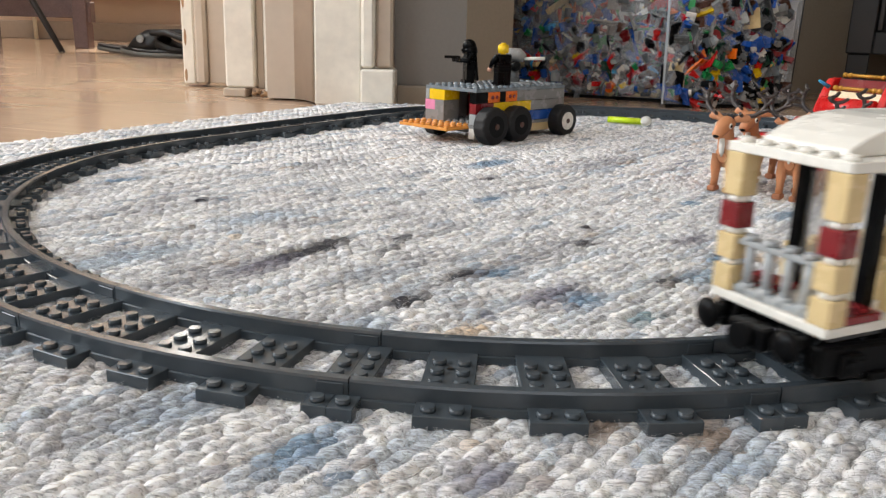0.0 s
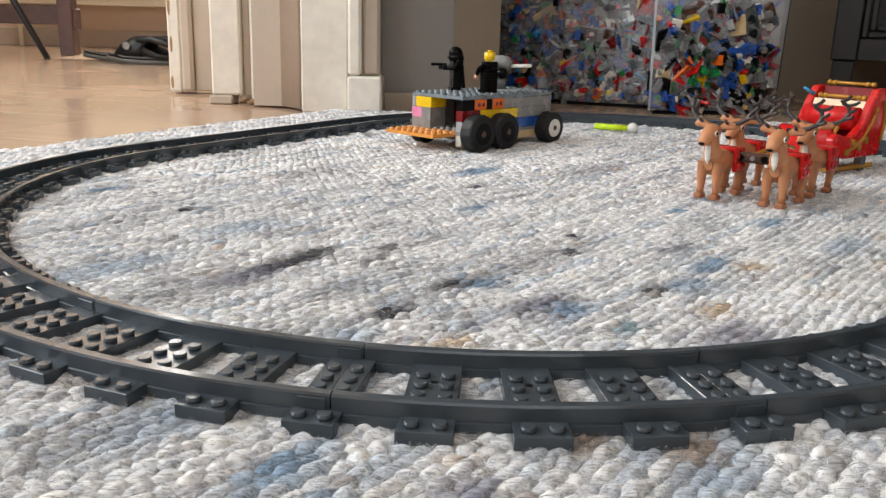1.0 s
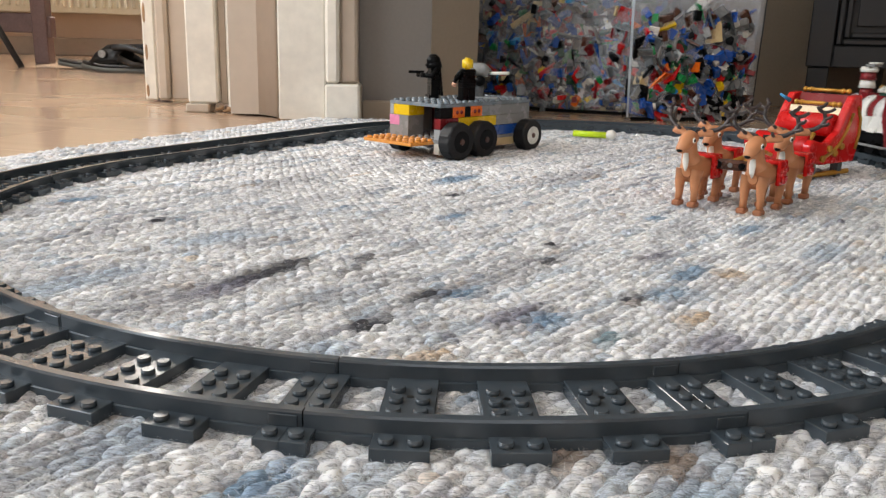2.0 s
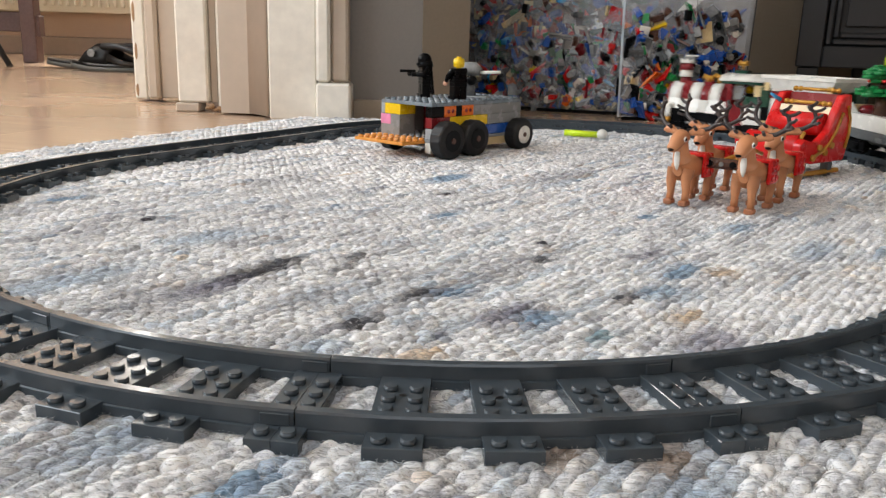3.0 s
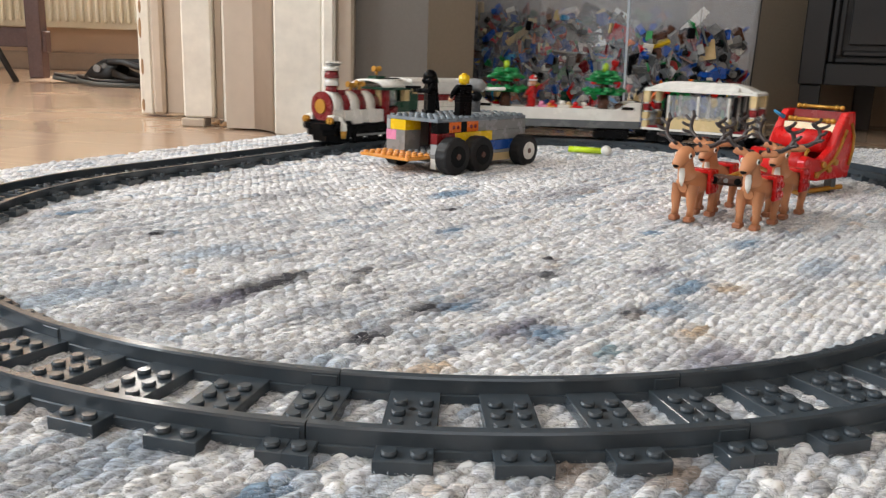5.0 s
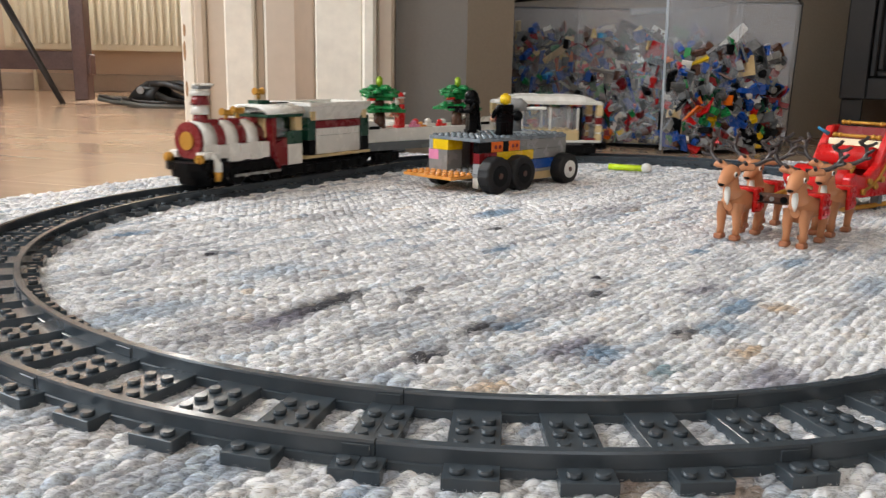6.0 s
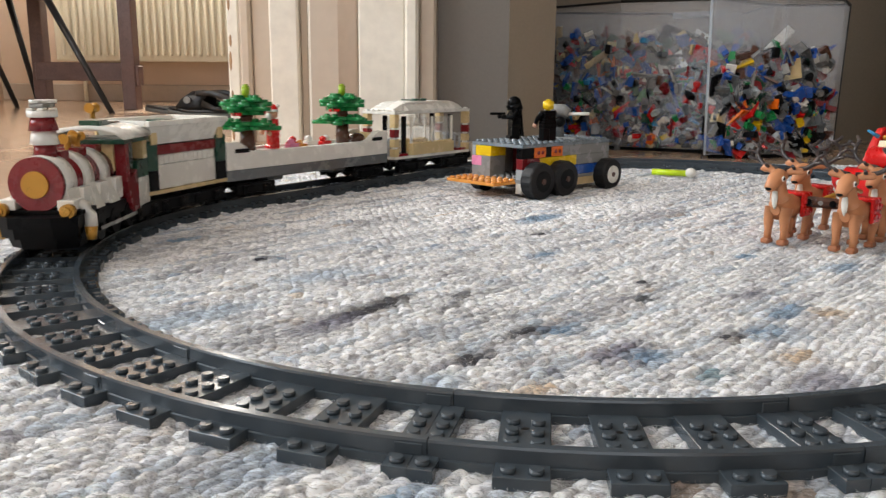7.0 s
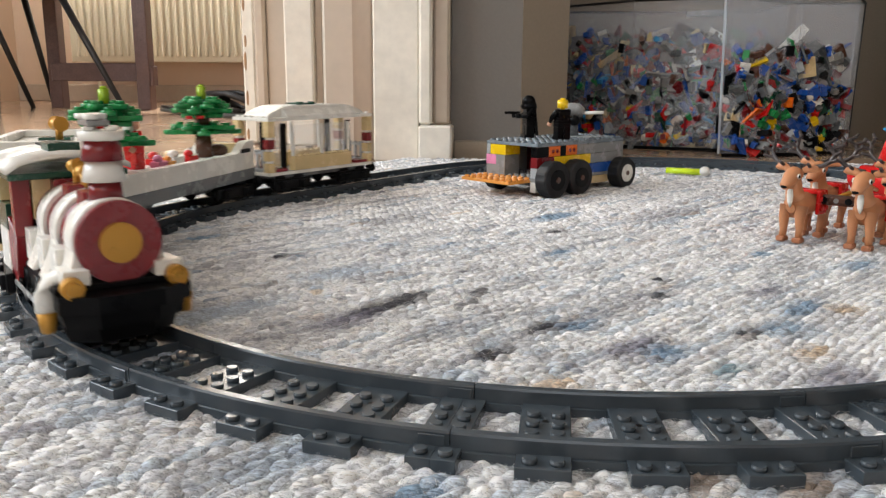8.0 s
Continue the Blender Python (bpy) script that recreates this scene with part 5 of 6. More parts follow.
def reindeer(x, y, turn, first=None):
    m = pose(x, y, 0.0, rz=turn)
    k = Matrix.Diagonal((1.13, 1.13, 1.0, 1))
    if first is not None:
        return copy_thing(first, m)
    d = thing("toy_reindeer", m @ k, "light brown plastic toy reindeer with dark antlers and red saddle", "toy reindeer", "reindeer team")
    bm = bmesh.new()
    # trunk from chest to rump, then neck and head
    tube(bm, [(0.0085, 0, 0.0255), (0.006, 0, 0.0262), (0.000, 0, 0.0265), (-0.010, 0, 0.0272), (-0.021, 0, 0.0278), (-0.028, 0, 0.0275), (-0.0315, 0, 0.0265)], [(0.0030, 0.0040), (0.0062, 0.0085), (0.0078, 0.0100), (0.0074, 0.0086), (0.0076, 0.0086), (0.0066, 0.0076), (0.003, 0.004)], 14)
    tube(bm, [(-0.001, 0, 0.0280), (0.0035, 0, 0.0335), (0.0062, 0, 0.0395), (0.0078, 0, 0.0450), (0.0082, 0, 0.0500)], [(0.0070, 0.0085), (0.0060, 0.0068), (0.0049, 0.0054), (0.0047, 0.0050), (0.0044, 0.0045)], 14)
    tube(bm, [(0.0035, 0, 0.0515), (0.0065, 0, 0.0508), (0.0110, 0, 0.0488), (0.0155, 0, 0.0455), (0.0192, 0, 0.0428), (0.0207, 0, 0.0418)], [(0.0030, 0.0032), (0.0055, 0.0054), (0.0054, 0.0052), (0.0042, 0.0042), (0.0034, 0.0034), (0.0019, 0.0020)], 14)
    for sy in (-1, 1):
        tube(bm, [(0.0055, sy * 0.0045, 0.0530), (0.0050, sy * 0.0080, 0.0548), (0.0044, sy * 0.0122, 0.0545), (0.0040, sy * 0.0142, 0.0537)], [(0.0012, 0.0020), (0.0014, 0.0030), (0.0013, 0.0026), (0.0006, 0.0008)], 8)
        for fx in (0.0035, -0.0265):
            back = fx < 0
            tube(bm, [(fx, sy * 0.0048, 0.0270), (fx + (0.002 if not back else -0.0015), sy * 0.0052, 0.0180), (fx + 0.0012, sy * 0.0053, 0.0095), (fx + 0.0016, sy * 0.0053, 0.0038)], [(0.0042, 0.0050), (0.0031, 0.0037), (0.0023, 0.0025), (0.0023, 0.0025)], 10)
    tube(bm, [(-0.0305, 0, 0.0305), (-0.0345, 0, 0.0320), (-0.0370, 0, 0.0300)], [0.0022, 0.0022, 0.001], 8)
    part("body", bm, FAWN, d)
    for sy in (-1, 1):
        for fx in (0.0050, -0.0250):
            bm = bmesh.new()
            block(bm, fx - 0.0030, fx + 0.0044, sy * 0.0053 - 0.0028, sy * 0.0053 + 0.0028, 0.0, 0.0042, 0.0009)
            part("hoof", bm, HOOF, d, "slightly darker brown hoof")
    bm = bmesh.new()
    tube(bm, [(0.0112, 0, 0.0400), (0.0110, 0, 0.0350), (0.0104, 0, 0.0300), (0.0096, 0, 0.0265)], [(0.0016, 0.0016), (0.0022, 0.0014), (0.0017, 0.0012), (0.0005, 0.0008)], 10)
    part("chest_patch", bm, WHITE, d, "white pointed chest patch")
    bm = bmesh.new()
    ball(bm, (0.0206, 0, 0.0424), 0.0020, (0.8, 1.1, 0.7), 10)
    part("nose", bm, BLACK, d, "black nose")
    for sy in (-1, 1):
        bm = bmesh.new()
        c = Vector((0.0118, sy * 0.0050, 0.0492))
        ball(bm, c, 0.0019, (1.0, 0.45, 1.1), 10, 0)
        ball(bm, c + Vector((0.0004, sy * 0.0005, 0)), 0.0012, (1.0, 0.45, 1.1), 8, 1)
        part("eye", bm, [WHITE, BLACK], d, "round white-rimmed dark eye")
    for sy in (-1, 1):
        bm = bmesh.new()
        beam = [(0.0045, sy * 0.0020, 0.0545), (0.0022, sy * 0.0080, 0.0552), (0.0005, sy * 0.0140, 0.0568), (-0.0010, sy * 0.0185, 0.0602), (-0.0018, sy * 0.0200, 0.0650), (-0.0010, sy * 0.0190, 0.0695), (0.0005, sy * 0.0165, 0.0730)]
        tube(bm, beam, [0.0019, 0.0017, 0.0016, 0.0016, 0.0015, 0.0013, 0.0010], 8)
        for i, dx, dy, dz in ((1, 0.0075, 0.001, 0.0035), (3, 0.004, 0.0055, 0.002), (4, 0.004, 0.005, 0.003), (5, -0.002, 0.0060, 0.0035), (5, 0.005, -0.003, 0.004), (6, -0.003, 0.003, 0.004)):
            a = Vector(beam[i])
            tube(bm, [a, a + Vector((dx * 0.6, sy * dy * 0.6, dz * 0.4)), a + Vector((dx, sy * dy, dz))], [0.0013, 0.0012, 0.0010], 7)
        part("antler", bm, ANTLER, d, "branching dark brown antler")
    # saddle harness
    bm = bmesh.new()
    block(bm, -0.021, -0.0105, -0.0082, 0.0082, 0.0345, 0.0372, 0.0005)
    part("saddle", bm, RED, d, "red plastic saddle clip")
    for sy in (-1, 1):
        bm = bmesh.new()
        block(bm, -0.0215, -0.0100, sy * 0.0088 - 0.0013, sy * 0.0088 + 0.0013, 0.0195, 0.0372, 0.0006)
        for i in range(2):
            for j in range(2):
                rod(bm, (-0.0190 + 0.006 * i, sy * 0.0100, 0.0240 + 0.007 * j), (-0.0190 + 0.006 * i, sy * 0.0112, 0.0240 + 0.007 * j), 0.0022, seg=10)
        part("saddle_flap", bm, RED, d)
    return d


deer = reindeer(0.2425, 0.5645, 227)
reindeer(0.2040, 0.5900, 226, deer)
reindeer(0.2365, 0.6330, 228, deer)
reindeer(0.2830, 0.6110, 226, deer)


def harness():
    h = thing("sleigh_shaft", pose(0.233, 0.590, 0.0, rz=233), "brown and gold toy drawbar between the reindeer", "drawbar")
    bm = bmesh.new()
    block(bm, -0.002, 0.005, -0.0150, 0.0150, 0.0270, 0.0345, 0.0022)
    part("crossbar", bm, BROWN, h, "dark brown beam with round holes")
    for y in (-0.0085, 0.0, 0.0085):
        bm = bmesh.new()
        rod(bm, (0.0050, y, 0.0308), (0.0056, y, 0.0308), 0.0026 if y else 0.0018, seg=12)
        part("beam_hole", bm, BLACK if y else MID_GREY, h)
    bm = bmesh.new()
    rod(bm, (0.000, 0.0155, 0.0300), (0.002, 0.0260, 0.0295), 0.0022, seg=10)
    rod(bm, (0.000, -0.0155, 0.0300), (0.002, -0.0230, 0.0295), 0.0022, seg=10)
    rod(bm, (0.0, 0.0, 0.033), (-0.060, 0.004, 0.036), 0.0017, seg=10)
    rod(bm, (-0.060, 0.004, 0.036), (-0.105, 0.0, 0.028), 0.0017, seg=10)
    part("gold_shaft", bm, GOLD, h, "pearl gold rod")


harness()


def sleigh():
    s = thing("toy_sleigh", pose(0.355, 0.751, -0.001, rz=216) @ Matrix.Scale(0.96, 4), "bright red brick sleigh with tan seat and gold trim", "toy sleigh")
    # local x forwards, y to its left; 7 studs wide
    hw = 0.030
    for sy in (-1, 1):
        y0, y1 = sy * hw - 0.004, sy * hw + 0.004
        bm = bmesh.new()
        profile(bm, [(-0.040, 0.016), (0.020, 0.016), (0.034, 0.020), (0.041, 0.027), (0.043, 0.035), (0.036, 0.040), (0.024, 0.037), (0.010, 0.036), (-0.006, 0.046), (-0.016, 0.064), (-0.026, 0.078), (-0.040, 0.079), (-0.044, 0.060), (-0.046, 0.034)], y0, y1, 0.0012)
        part("side_panel", bm, RED, s, "glossy red curved sleigh side")
        bm = bmesh.new()
        yy = sy * (hw + 0.0046)
        tube(bm, [(0.020, yy, 0.022), (0.004, yy, 0.027), (-0.008, yy, 0.034), (-0.018, yy, 0.046), (-0.026, yy, 0.062)], [0.0016] * 5, 8)
        tube(bm, [(-0.034, yy, 0.068), (-0.041, yy, 0.056), (-0.042, yy, 0.042), (-0.038, yy, 0.028)], [0.0016] * 4, 8)
        part("gold_scroll", bm, GOLD, s, "curled pearl gold trim")
        for x, z in ((0.020, 0.022), (-0.001, 0.026), (-0.012, 0.032), (0.010, 0.031)):
            bm = bmesh.new()
            rod(bm, (x, yy - sy * 0.001, z), (x, yy + sy * 0.002, z), 0.0030, seg=12)
            part("gold_stud", bm, GOLD, s)
        # runner
        bm = bmesh.new()
        tube(bm, [(-0.046, sy * 0.026, 0.0052), (0.034, sy * 0.026, 0.0052), (0.044, sy * 0.026, 0.0078), (0.050, sy * 0.026, 0.0125)], [0.0024] * 4, 10)
        ball(bm, (0.050, sy * 0.026, 0.0132), 0.0042, (1, 1, 1), 12)
        part("runner", bm, GOLD, s, "pearl gold sleigh runner")
        for x in (-0.028, 0.020):
            bm = bmesh.new()
            block(bm, x - 0.004, x + 0.004, sy * 0.024 - 0.004, sy * 0.024 + 0.004, 0.0005, 0.0158, 0.0006)
            part("runner_post", bm, DARK_GREY, s)
    bm = bmesh.new()
    block(bm, -0.042, 0.030, -0.0258, 0.0258, 0.0162, 0.0225, 0.0005)
    part("floor_plate", bm, RED, s)
    bm = bmesh.new()
    n = 8
    pts = [(0.030 + 0.011 * math.sin(a), 0.030 - 0.0135 * math.cos(a)) for a in (math.pi * i / n for i in range(n + 1))]
    profile(bm, pts + [(0.027, 0.0435), (0.027, 0.0165)][0:0], -0.0258, 0.0258)
    part("dashboard", bm, RED, s, "rounded red front board", True)
    bm = bmesh.new()
    block(bm, 0.000, 0.018, -0.0258, 0.0258, 0.0226, 0.0320, 0.0008)
    part("front_shelf", bm, RED, s)
    bm = bmesh.new()
    rod(bm, (-0.009, -0.0257, 0.0505), (-0.009, 0.0257, 0.0505), 0.0108, seg=20)
    part("seat_roll", bm, RED, s, "rounded red seat roll")
    bm = bmesh.new()
    profile(bm, [(-0.012, 0.040), (-0.019, 0.0665), (-0.024, 0.0665), (-0.022, 0.040)], -0.0257, 0.0257)
    part("seat_back", bm, TAN, s, "tan seat back")
    bm = bmesh.new()
    profile(bm, [(-0.024, 0.060), (-0.036, 0.078), (-0.043, 0.078), (-0.043, 0.0226), (-0.030, 0.0226)], -0.0257, 0.0257)
    part("rear_board", bm, DARK_RED, s, "dark red rear board")
    for x, z in ((-0.0225, 0.0695), (-0.0365, 0.0815)):
        bm = bmesh.new()
        rod(bm, (x, -0.022, z), (x, 0.022, z), 0.0017, seg=10)
        for y in (-0.022, 0.022, -0.0165, 0.0165):
            ball(bm, (x, y, z), 0.0026, (1, 1, 1), 10)
        part("gold_rail", bm, GOLD, s, "pearl gold cross rail")
    bm = bmesh.new()
    rod(bm, (-0.020, -0.0275, 0.070), (-0.011, -0.0335, 0.076), 0.0022, 0.0012, 8)
    part("blue_tip", bm, SKY_BLUE, s, "small azure stick")
    for y, x in ((0.014, 0.021), (0.020, 0.026), (-0.018, 0.024)):
        bm = bmesh.new()
        rod(bm, (x, y, 0.032), (x - 0.006, y + 0.004, 0.045), 0.0028, 0.0018, 8)
        part("gold_ornament", bm, GOLD, s)
    bm = bmesh.new()
    block(bm, 0.003, 0.013, -0.012, 0.010, 0.0321, 0.0385, 0.0008)
    part("sack", bm, WHITE, s, "small pale parcel")


sleigh()


# ---- storage boxes full of loose bricks ----
BRICK_MATS = [RED, BLUE, YELLOW, WHITE, MID_GREY, BLACK, ORANGE, GREEN, TAN, LIGHT_GREY, DARK_GREY, BROWN, SKY_BLUE, DARK_RED, DARK_GREEN]


def storage_box(outline, height, flare, fill, seed, label, count, far, bright):
    """A tall cloudy plastic tub with chamfered corners; outline on the floor, wider at the top."""
    cx, cy = sum(p[0] for p in outline) / len(outline), sum(p[1] for p in outline) / len(outline)
    t = thing("storage_box", pose(cx, cy, FLOOR_Z), label, "storage box", "storage boxes")
    loc = [(x - cx, y - cy) for x, y in outline]
    k = len(loc)

    def ring(bm, z, inset):
        f = 1 + flare * z / height
        return [bm.verts.new((x * f * (1 - inset), y * f * (1 - inset), z)) for x, y in loc]

    bm = bmesh.new()
    zs = [0.006, 0.012, height * 0.5, height]
    out = [ring(bm, z, 0.02 if z == 0.006 else 0) for z in zs]
    inn = [ring(bm, z, 0.02) for z in (0.012, height * 0.5, height)]
    for seq in (out, inn):
        for a, b in zip(seq[:-1], seq[1:]):
            for q in range(k):
                bm.faces.new((a[q], a[(q + 1) % k], b[(q + 1) % k], b[q]))
    for q in range(k):
        bm.faces.new((out[-1][q], out[-1][(q + 1) % k], inn[-1][(q + 1) % k], inn[-1][q]))
    bm.faces.new(out[0])
    bmesh.ops.recalc_face_normals(bm, faces=bm.faces[:])
    shell = part("shell", bm, BIN_CLEAR, t, "cloudy translucent plastic shell")
    shell.visible_shadow = False
    for q in range(k):  # moulded edge at each corner; the highlight sits in one edge's paler plastic
        bm = bmesh.new()
        x, y = loc[q]
        f = 1 + flare
        rod(bm, (x, y, 0.006), (x * f, y * f, height), 0.0020 if q == bright else 0.0011, 0.0022 if q == bright else 0.0014, 8)
        part("corner_edge", bm, BIN_EDGE if q == bright else (BIN_DARK_EDGE if q == 3 and bright == 0 else BIN_CLEAR), t)
    bm = bmesh.new()
    f = 1 + flare
    for q in range(k):
        a, b = loc[q], loc[(q + 1) % k]
        rod(bm, (a[0] * f, a[1] * f, height), (b[0] * f, b[1] * f, height), 0.0022, seg=8)
    part("rim", bm, BIN_DARK_EDGE, t)
    # Black base strip drawn in place of the shadow under the raised bottom.
    bm = bmesh.new()
    a = ring(bm, 0.0, 0.05)
    b = ring(bm, 0.0055, 0.05)
    for q in range(k):
        bm.faces.new((a[q], a[(q + 1) % k], b[(q + 1) % k], b[q]))
    bm.faces.new(a)
    bm.faces.new(b)
    bmesh.ops.recalc_face_normals(bm, faces=bm.faces[:])
    part("foot", bm, BLACK, t, "black strip standing in for the shadow under the box")

    # the loose bricks, thickest just behind the walls that face the room
    rng = random.Random(seed)
    verts, faces, slots = [], [], []
    quads = ((0, 1, 3, 2), (4, 6, 7, 5), (0, 4, 5, 1), (2, 3, 7, 6), (0, 2, 6, 4), (1, 5, 7, 3))

    def chip(m, x0, x1, y0, y1, z0, z1, slot):
        o = len(verts)
        verts.extend(m @ Vector((x, y, z)) for x in (x0, x1) for y in (y0, y1) for z in (z0, z1))
        faces.extend(tuple(o + i for i in q) for q in quads)
        slots.extend([slot] * 6)

    for i in range(count):
        z = 0.012 + (fill - 0.012) * (rng.random() ** 1.2)
        e = rng.choice((0, 0, 0, 1, 1, 1, 2, 2)) if rng.random() < 0.85 else rng.randrange(k)
        u = rng.random()
        ax, ay = loc[e]
        bx, by = loc[(e + 1) % k]
        ff = (1 + flare * z / height) * (rng.uniform(0.82, 0.90))
        x, y = (ax + (bx - ax) * u) * ff, (ay + (by - ay) * u) * ff
        if x + cx > far:
            continue
        nx, ny, nz = rng.choice([(1, 2, 1), (2, 2, 1), (1, 4, 0.33), (2, 4, 1), (2, 3, 1), (2, 3, 0.33), (1, 6, 1), (2, 2, 2), (2, 6, 0.33), (1, 8, 1), (2, 8, 0.33), (2, 4, 1), (4, 4, 0.33), (4, 6, 0.33), (2, 6, 1)])
        slot = rng.choices(range(15), (12, 24, 3, 5, 12, 20, 2, 4, 3, 6, 20, 8, 2, 9, 5))[0]
        m = Matrix.Translation((x, y, z)) @ Euler((rng.uniform(0, 6.3), rng.uniform(0, 6.3), rng.uniform(0, 6.3))).to_matrix().to_4x4()
        a, b, c = nx * S * 0.5, ny * S * 0.5, nz * B * 0.5
        chip(m, -a, a, -b, b, -c, c, slot)
        if rng.random() < 0.75:
            for ix in range(nx):
                for iy in range(ny):
                    px, py = -a + (ix + 0.5) * S, -b + (iy + 0.5) * S
                    chip(m, px - 0.0021, px + 0.0021, py - 0.0021, py + 0.0021, c, c + 0.0016, slot)
    me = bpy.data.meshes.new("loose_bricks")
    me.from_pydata(verts, [], faces)
    for mat in BRICK_MATS:
        me.materials.append(mat)
    me.polygons.foreach_set("material_index", slots)
    heap = new("loose_bricks", me)
    heap.matrix_world = pose(cx, cy, FLOOR_Z)
    tagged(heap, "jumbled heap of many-coloured loose toy bricks in the box", "toy bricks", kind="stuff")
    # filler core coloured dark, standing in for shade between the bricks
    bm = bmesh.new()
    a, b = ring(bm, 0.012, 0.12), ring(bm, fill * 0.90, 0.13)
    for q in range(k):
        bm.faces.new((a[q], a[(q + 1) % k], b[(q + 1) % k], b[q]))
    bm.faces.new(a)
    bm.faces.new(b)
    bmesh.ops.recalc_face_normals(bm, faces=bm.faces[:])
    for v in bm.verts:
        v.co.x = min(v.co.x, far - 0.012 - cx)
    core = part("heap_filler", bm, surface("shaded_brick_gaps", (0.030, 0.034, 0.050), 0.4, 0.9, 70, 0.003, fine=120))
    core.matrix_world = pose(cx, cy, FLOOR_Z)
    tagged(core, "dark filler core standing in for shade between the bricks", "toy bricks", kind="stuff")
    return cx, cy


storage_box([(0.112, 1.60), (0.215, 1.475), (0.352, 1.425), (0.47, 1.53), (0.47, 1.72), (0.10, 1.72)], 0.255, 0.10, 0.20, 5, "tall cloudy plastic box half full of loose bricks", 800, 9.0, -1)
storage_box([(0.333, 1.330), (0.455, 1.362), (0.560, 1.42), (0.608, 1.515), (0.50, 1.52), (0.36, 1.405)], 0.255, 0.05, 0.17, 11, "cloudy plastic box of loose bricks in front of another", 430, 0.545, 0)


def long_beam(length, mat, w=0.004):
    bm = bmesh.new()
    block(bm, -length / 2, length / 2, -0.0045, 0.0045, -w, w, 0.0004)
    for i in range(int(length / S)):
        xx = -length / 2 + S * (i + 0.5)
        rod(bm, (xx, 0, w - 0.0001), (xx, 0, w + 0.0017), 0.0024, seg=8)
    return part("toy_brick", bm, mat)


def heap_top():
    """Pieces of the heap that lie against the boxes' walls."""
    for mat, a, b, w, label in (
            (WHITE, (0.2145, 1.4895, 0.082), (0.2840, 1.4645, 0.152), 0.0048, "long white toy brick with a row of studs"),
            (TAN, (0.160, 1.535, 0.138), (0.197, 1.505, 0.166), 0.0050, "tan toy beam leaning in the box"),
            (WHITE, (0.244, 1.478, 0.026), (0.259, 1.473, 0.049), 0.0055, "short white toy brick"),
            (YELLOW, (0.257, 1.474, 0.020), (0.289, 1.462, 0.008), 0.0045, "yellow toy brick at the box's foot"),
            (ORANGE, (0.268, 1.470, 0.146), (0.273, 1.468, 0.175), 0.0040, "upright orange toy brick"),
            (LIGHT_GREY, (0.285, 1.464, 0.167), (0.316, 1.453, 0.167), 0.0060, "light grey toy brick"),
            (LIGHT_GREY, (0.296, 1.462, 0.224), (0.385, 1.452, 0.228), 0.0045, "long light grey toy beam"),
            (YELLOW, (0.383, 1.358, 0.006), (0.404, 1.363, 0.006), 0.0065, "square yellow toy brick"),
            (WHITE, (0.366, 1.352, 0.100), (0.418, 1.366, 0.118), 0.0026, "thin white toy plate lying aslant"),
            (WHITE, (0.432, 1.371, 0.162), (0.470, 1.386, 0.198), 0.0075, "large white toy piece near the top"),
            (WHITE, (0.386, 1.358, 0.035), (0.420, 1.368, 0.017), 0.0035, "white toothed toy bar"),
            (WHITE, (0.377, 1.356, 0.149), (0.387, 1.359, 0.144), 0.0045, "small white toy brick"),
            (RED, (0.340, 1.346, 0.071), (0.349, 1.348, 0.069), 0.0055, "small red toy brick"),
            (ORANGE, (0.336, 1.345, 0.142), (0.345, 1.348, 0.137), 0.0055, "small orange toy brick"),
            (RED, (0.281, 1.466, 0.103), (0.293, 1.462, 0.098), 0.0060, "plain red toy brick in the box"),
            (BLUE, (0.310, 1.455, 0.075), (0.322, 1.452, 0.125), 0.0055, "long blue toy brick")):
        a, b = Vector(a), Vector(b)
        ob = long_beam((b - a).length, mat, w)
        d = (b - a).normalized()
        side = Vector((0.25, 0.97, 0)).normalized()
        up = d.cross(side).normalized() * -1
        side = up.cross(d) * -1
        ob.matrix_world = Matrix.Translation((a + b) / 2) @ Matrix((d, up.cross(d), up)).transposed().to_4x4()
        tagged(ob, label, "toy brick")
    bm = bmesh.new()
    rod(bm, (0, -0.003, 0), (0, 0.003, 0), 0.0108, seg=24)
    rod(bm, (0, -0.0034, 0), (0, 0.0034, 0), 0.0026, seg=12, slot=1)
    ob = part("toy_disc", bm, [WHITE, BROWN])
    ob.matrix_world = pose(0.3445, 1.3455, 0.088, rz=15)
    tagged(ob, "round white toy disc against the box wall", "toy disc")
    bm = bmesh.new()
    ball(bm, (0, 0, 0), 0.0068, (1, 1, 1), 14)
    ob = part("toy_ball", bm, YELLOW)
    ob.matrix_world = pose(0.354, 1.350, 0.017)
    tagged(ob, "small yellow toy ball at the box wall", "toy ball")


heap_top()

# ---- beyond the doorway ----


def radiator():
    r = thing("radiator", pose(-1.98, 3.655, 0), "cream enamelled ribbed panel radiator on the wall", "radiator")
    bm = bmesh.new()
    block(bm, 0, 1.3, 0, 0.012, 0.172, 0.58, 0.004)
    part("front_panel", bm, RADIATOR, r)
    for i in range(38):
        bm = bmesh.new()
        x = 0.03 + i * 0.033
        block(bm, x, x + 0.019, -0.010, 0.0005, 0.195, 0.562, 0.006)
        part("rib", bm, RADIATOR, r)
    bm = bmesh.new()
    block(bm, 0, 1.3, 0.0125, 0.085, 0.567, 0.585, 0.003)
    part("top_grille", bm, RADIATOR, r)
    for x in (0.1, 1.2):
        bm = bmesh.new()
        rod(bm, (x, 0.05, 0.175), (x, 0.05, FLOOR_Z), 0.009, seg=10)
        part("pipe", bm, RADIATOR, r)
    bm = bmesh.new()
    block(bm, 0.02, 1.28, 0.045, 0.085, 0.18, 0.56, 0.003)
    part("rear_panel", bm, RADIATOR, r)


radiator()


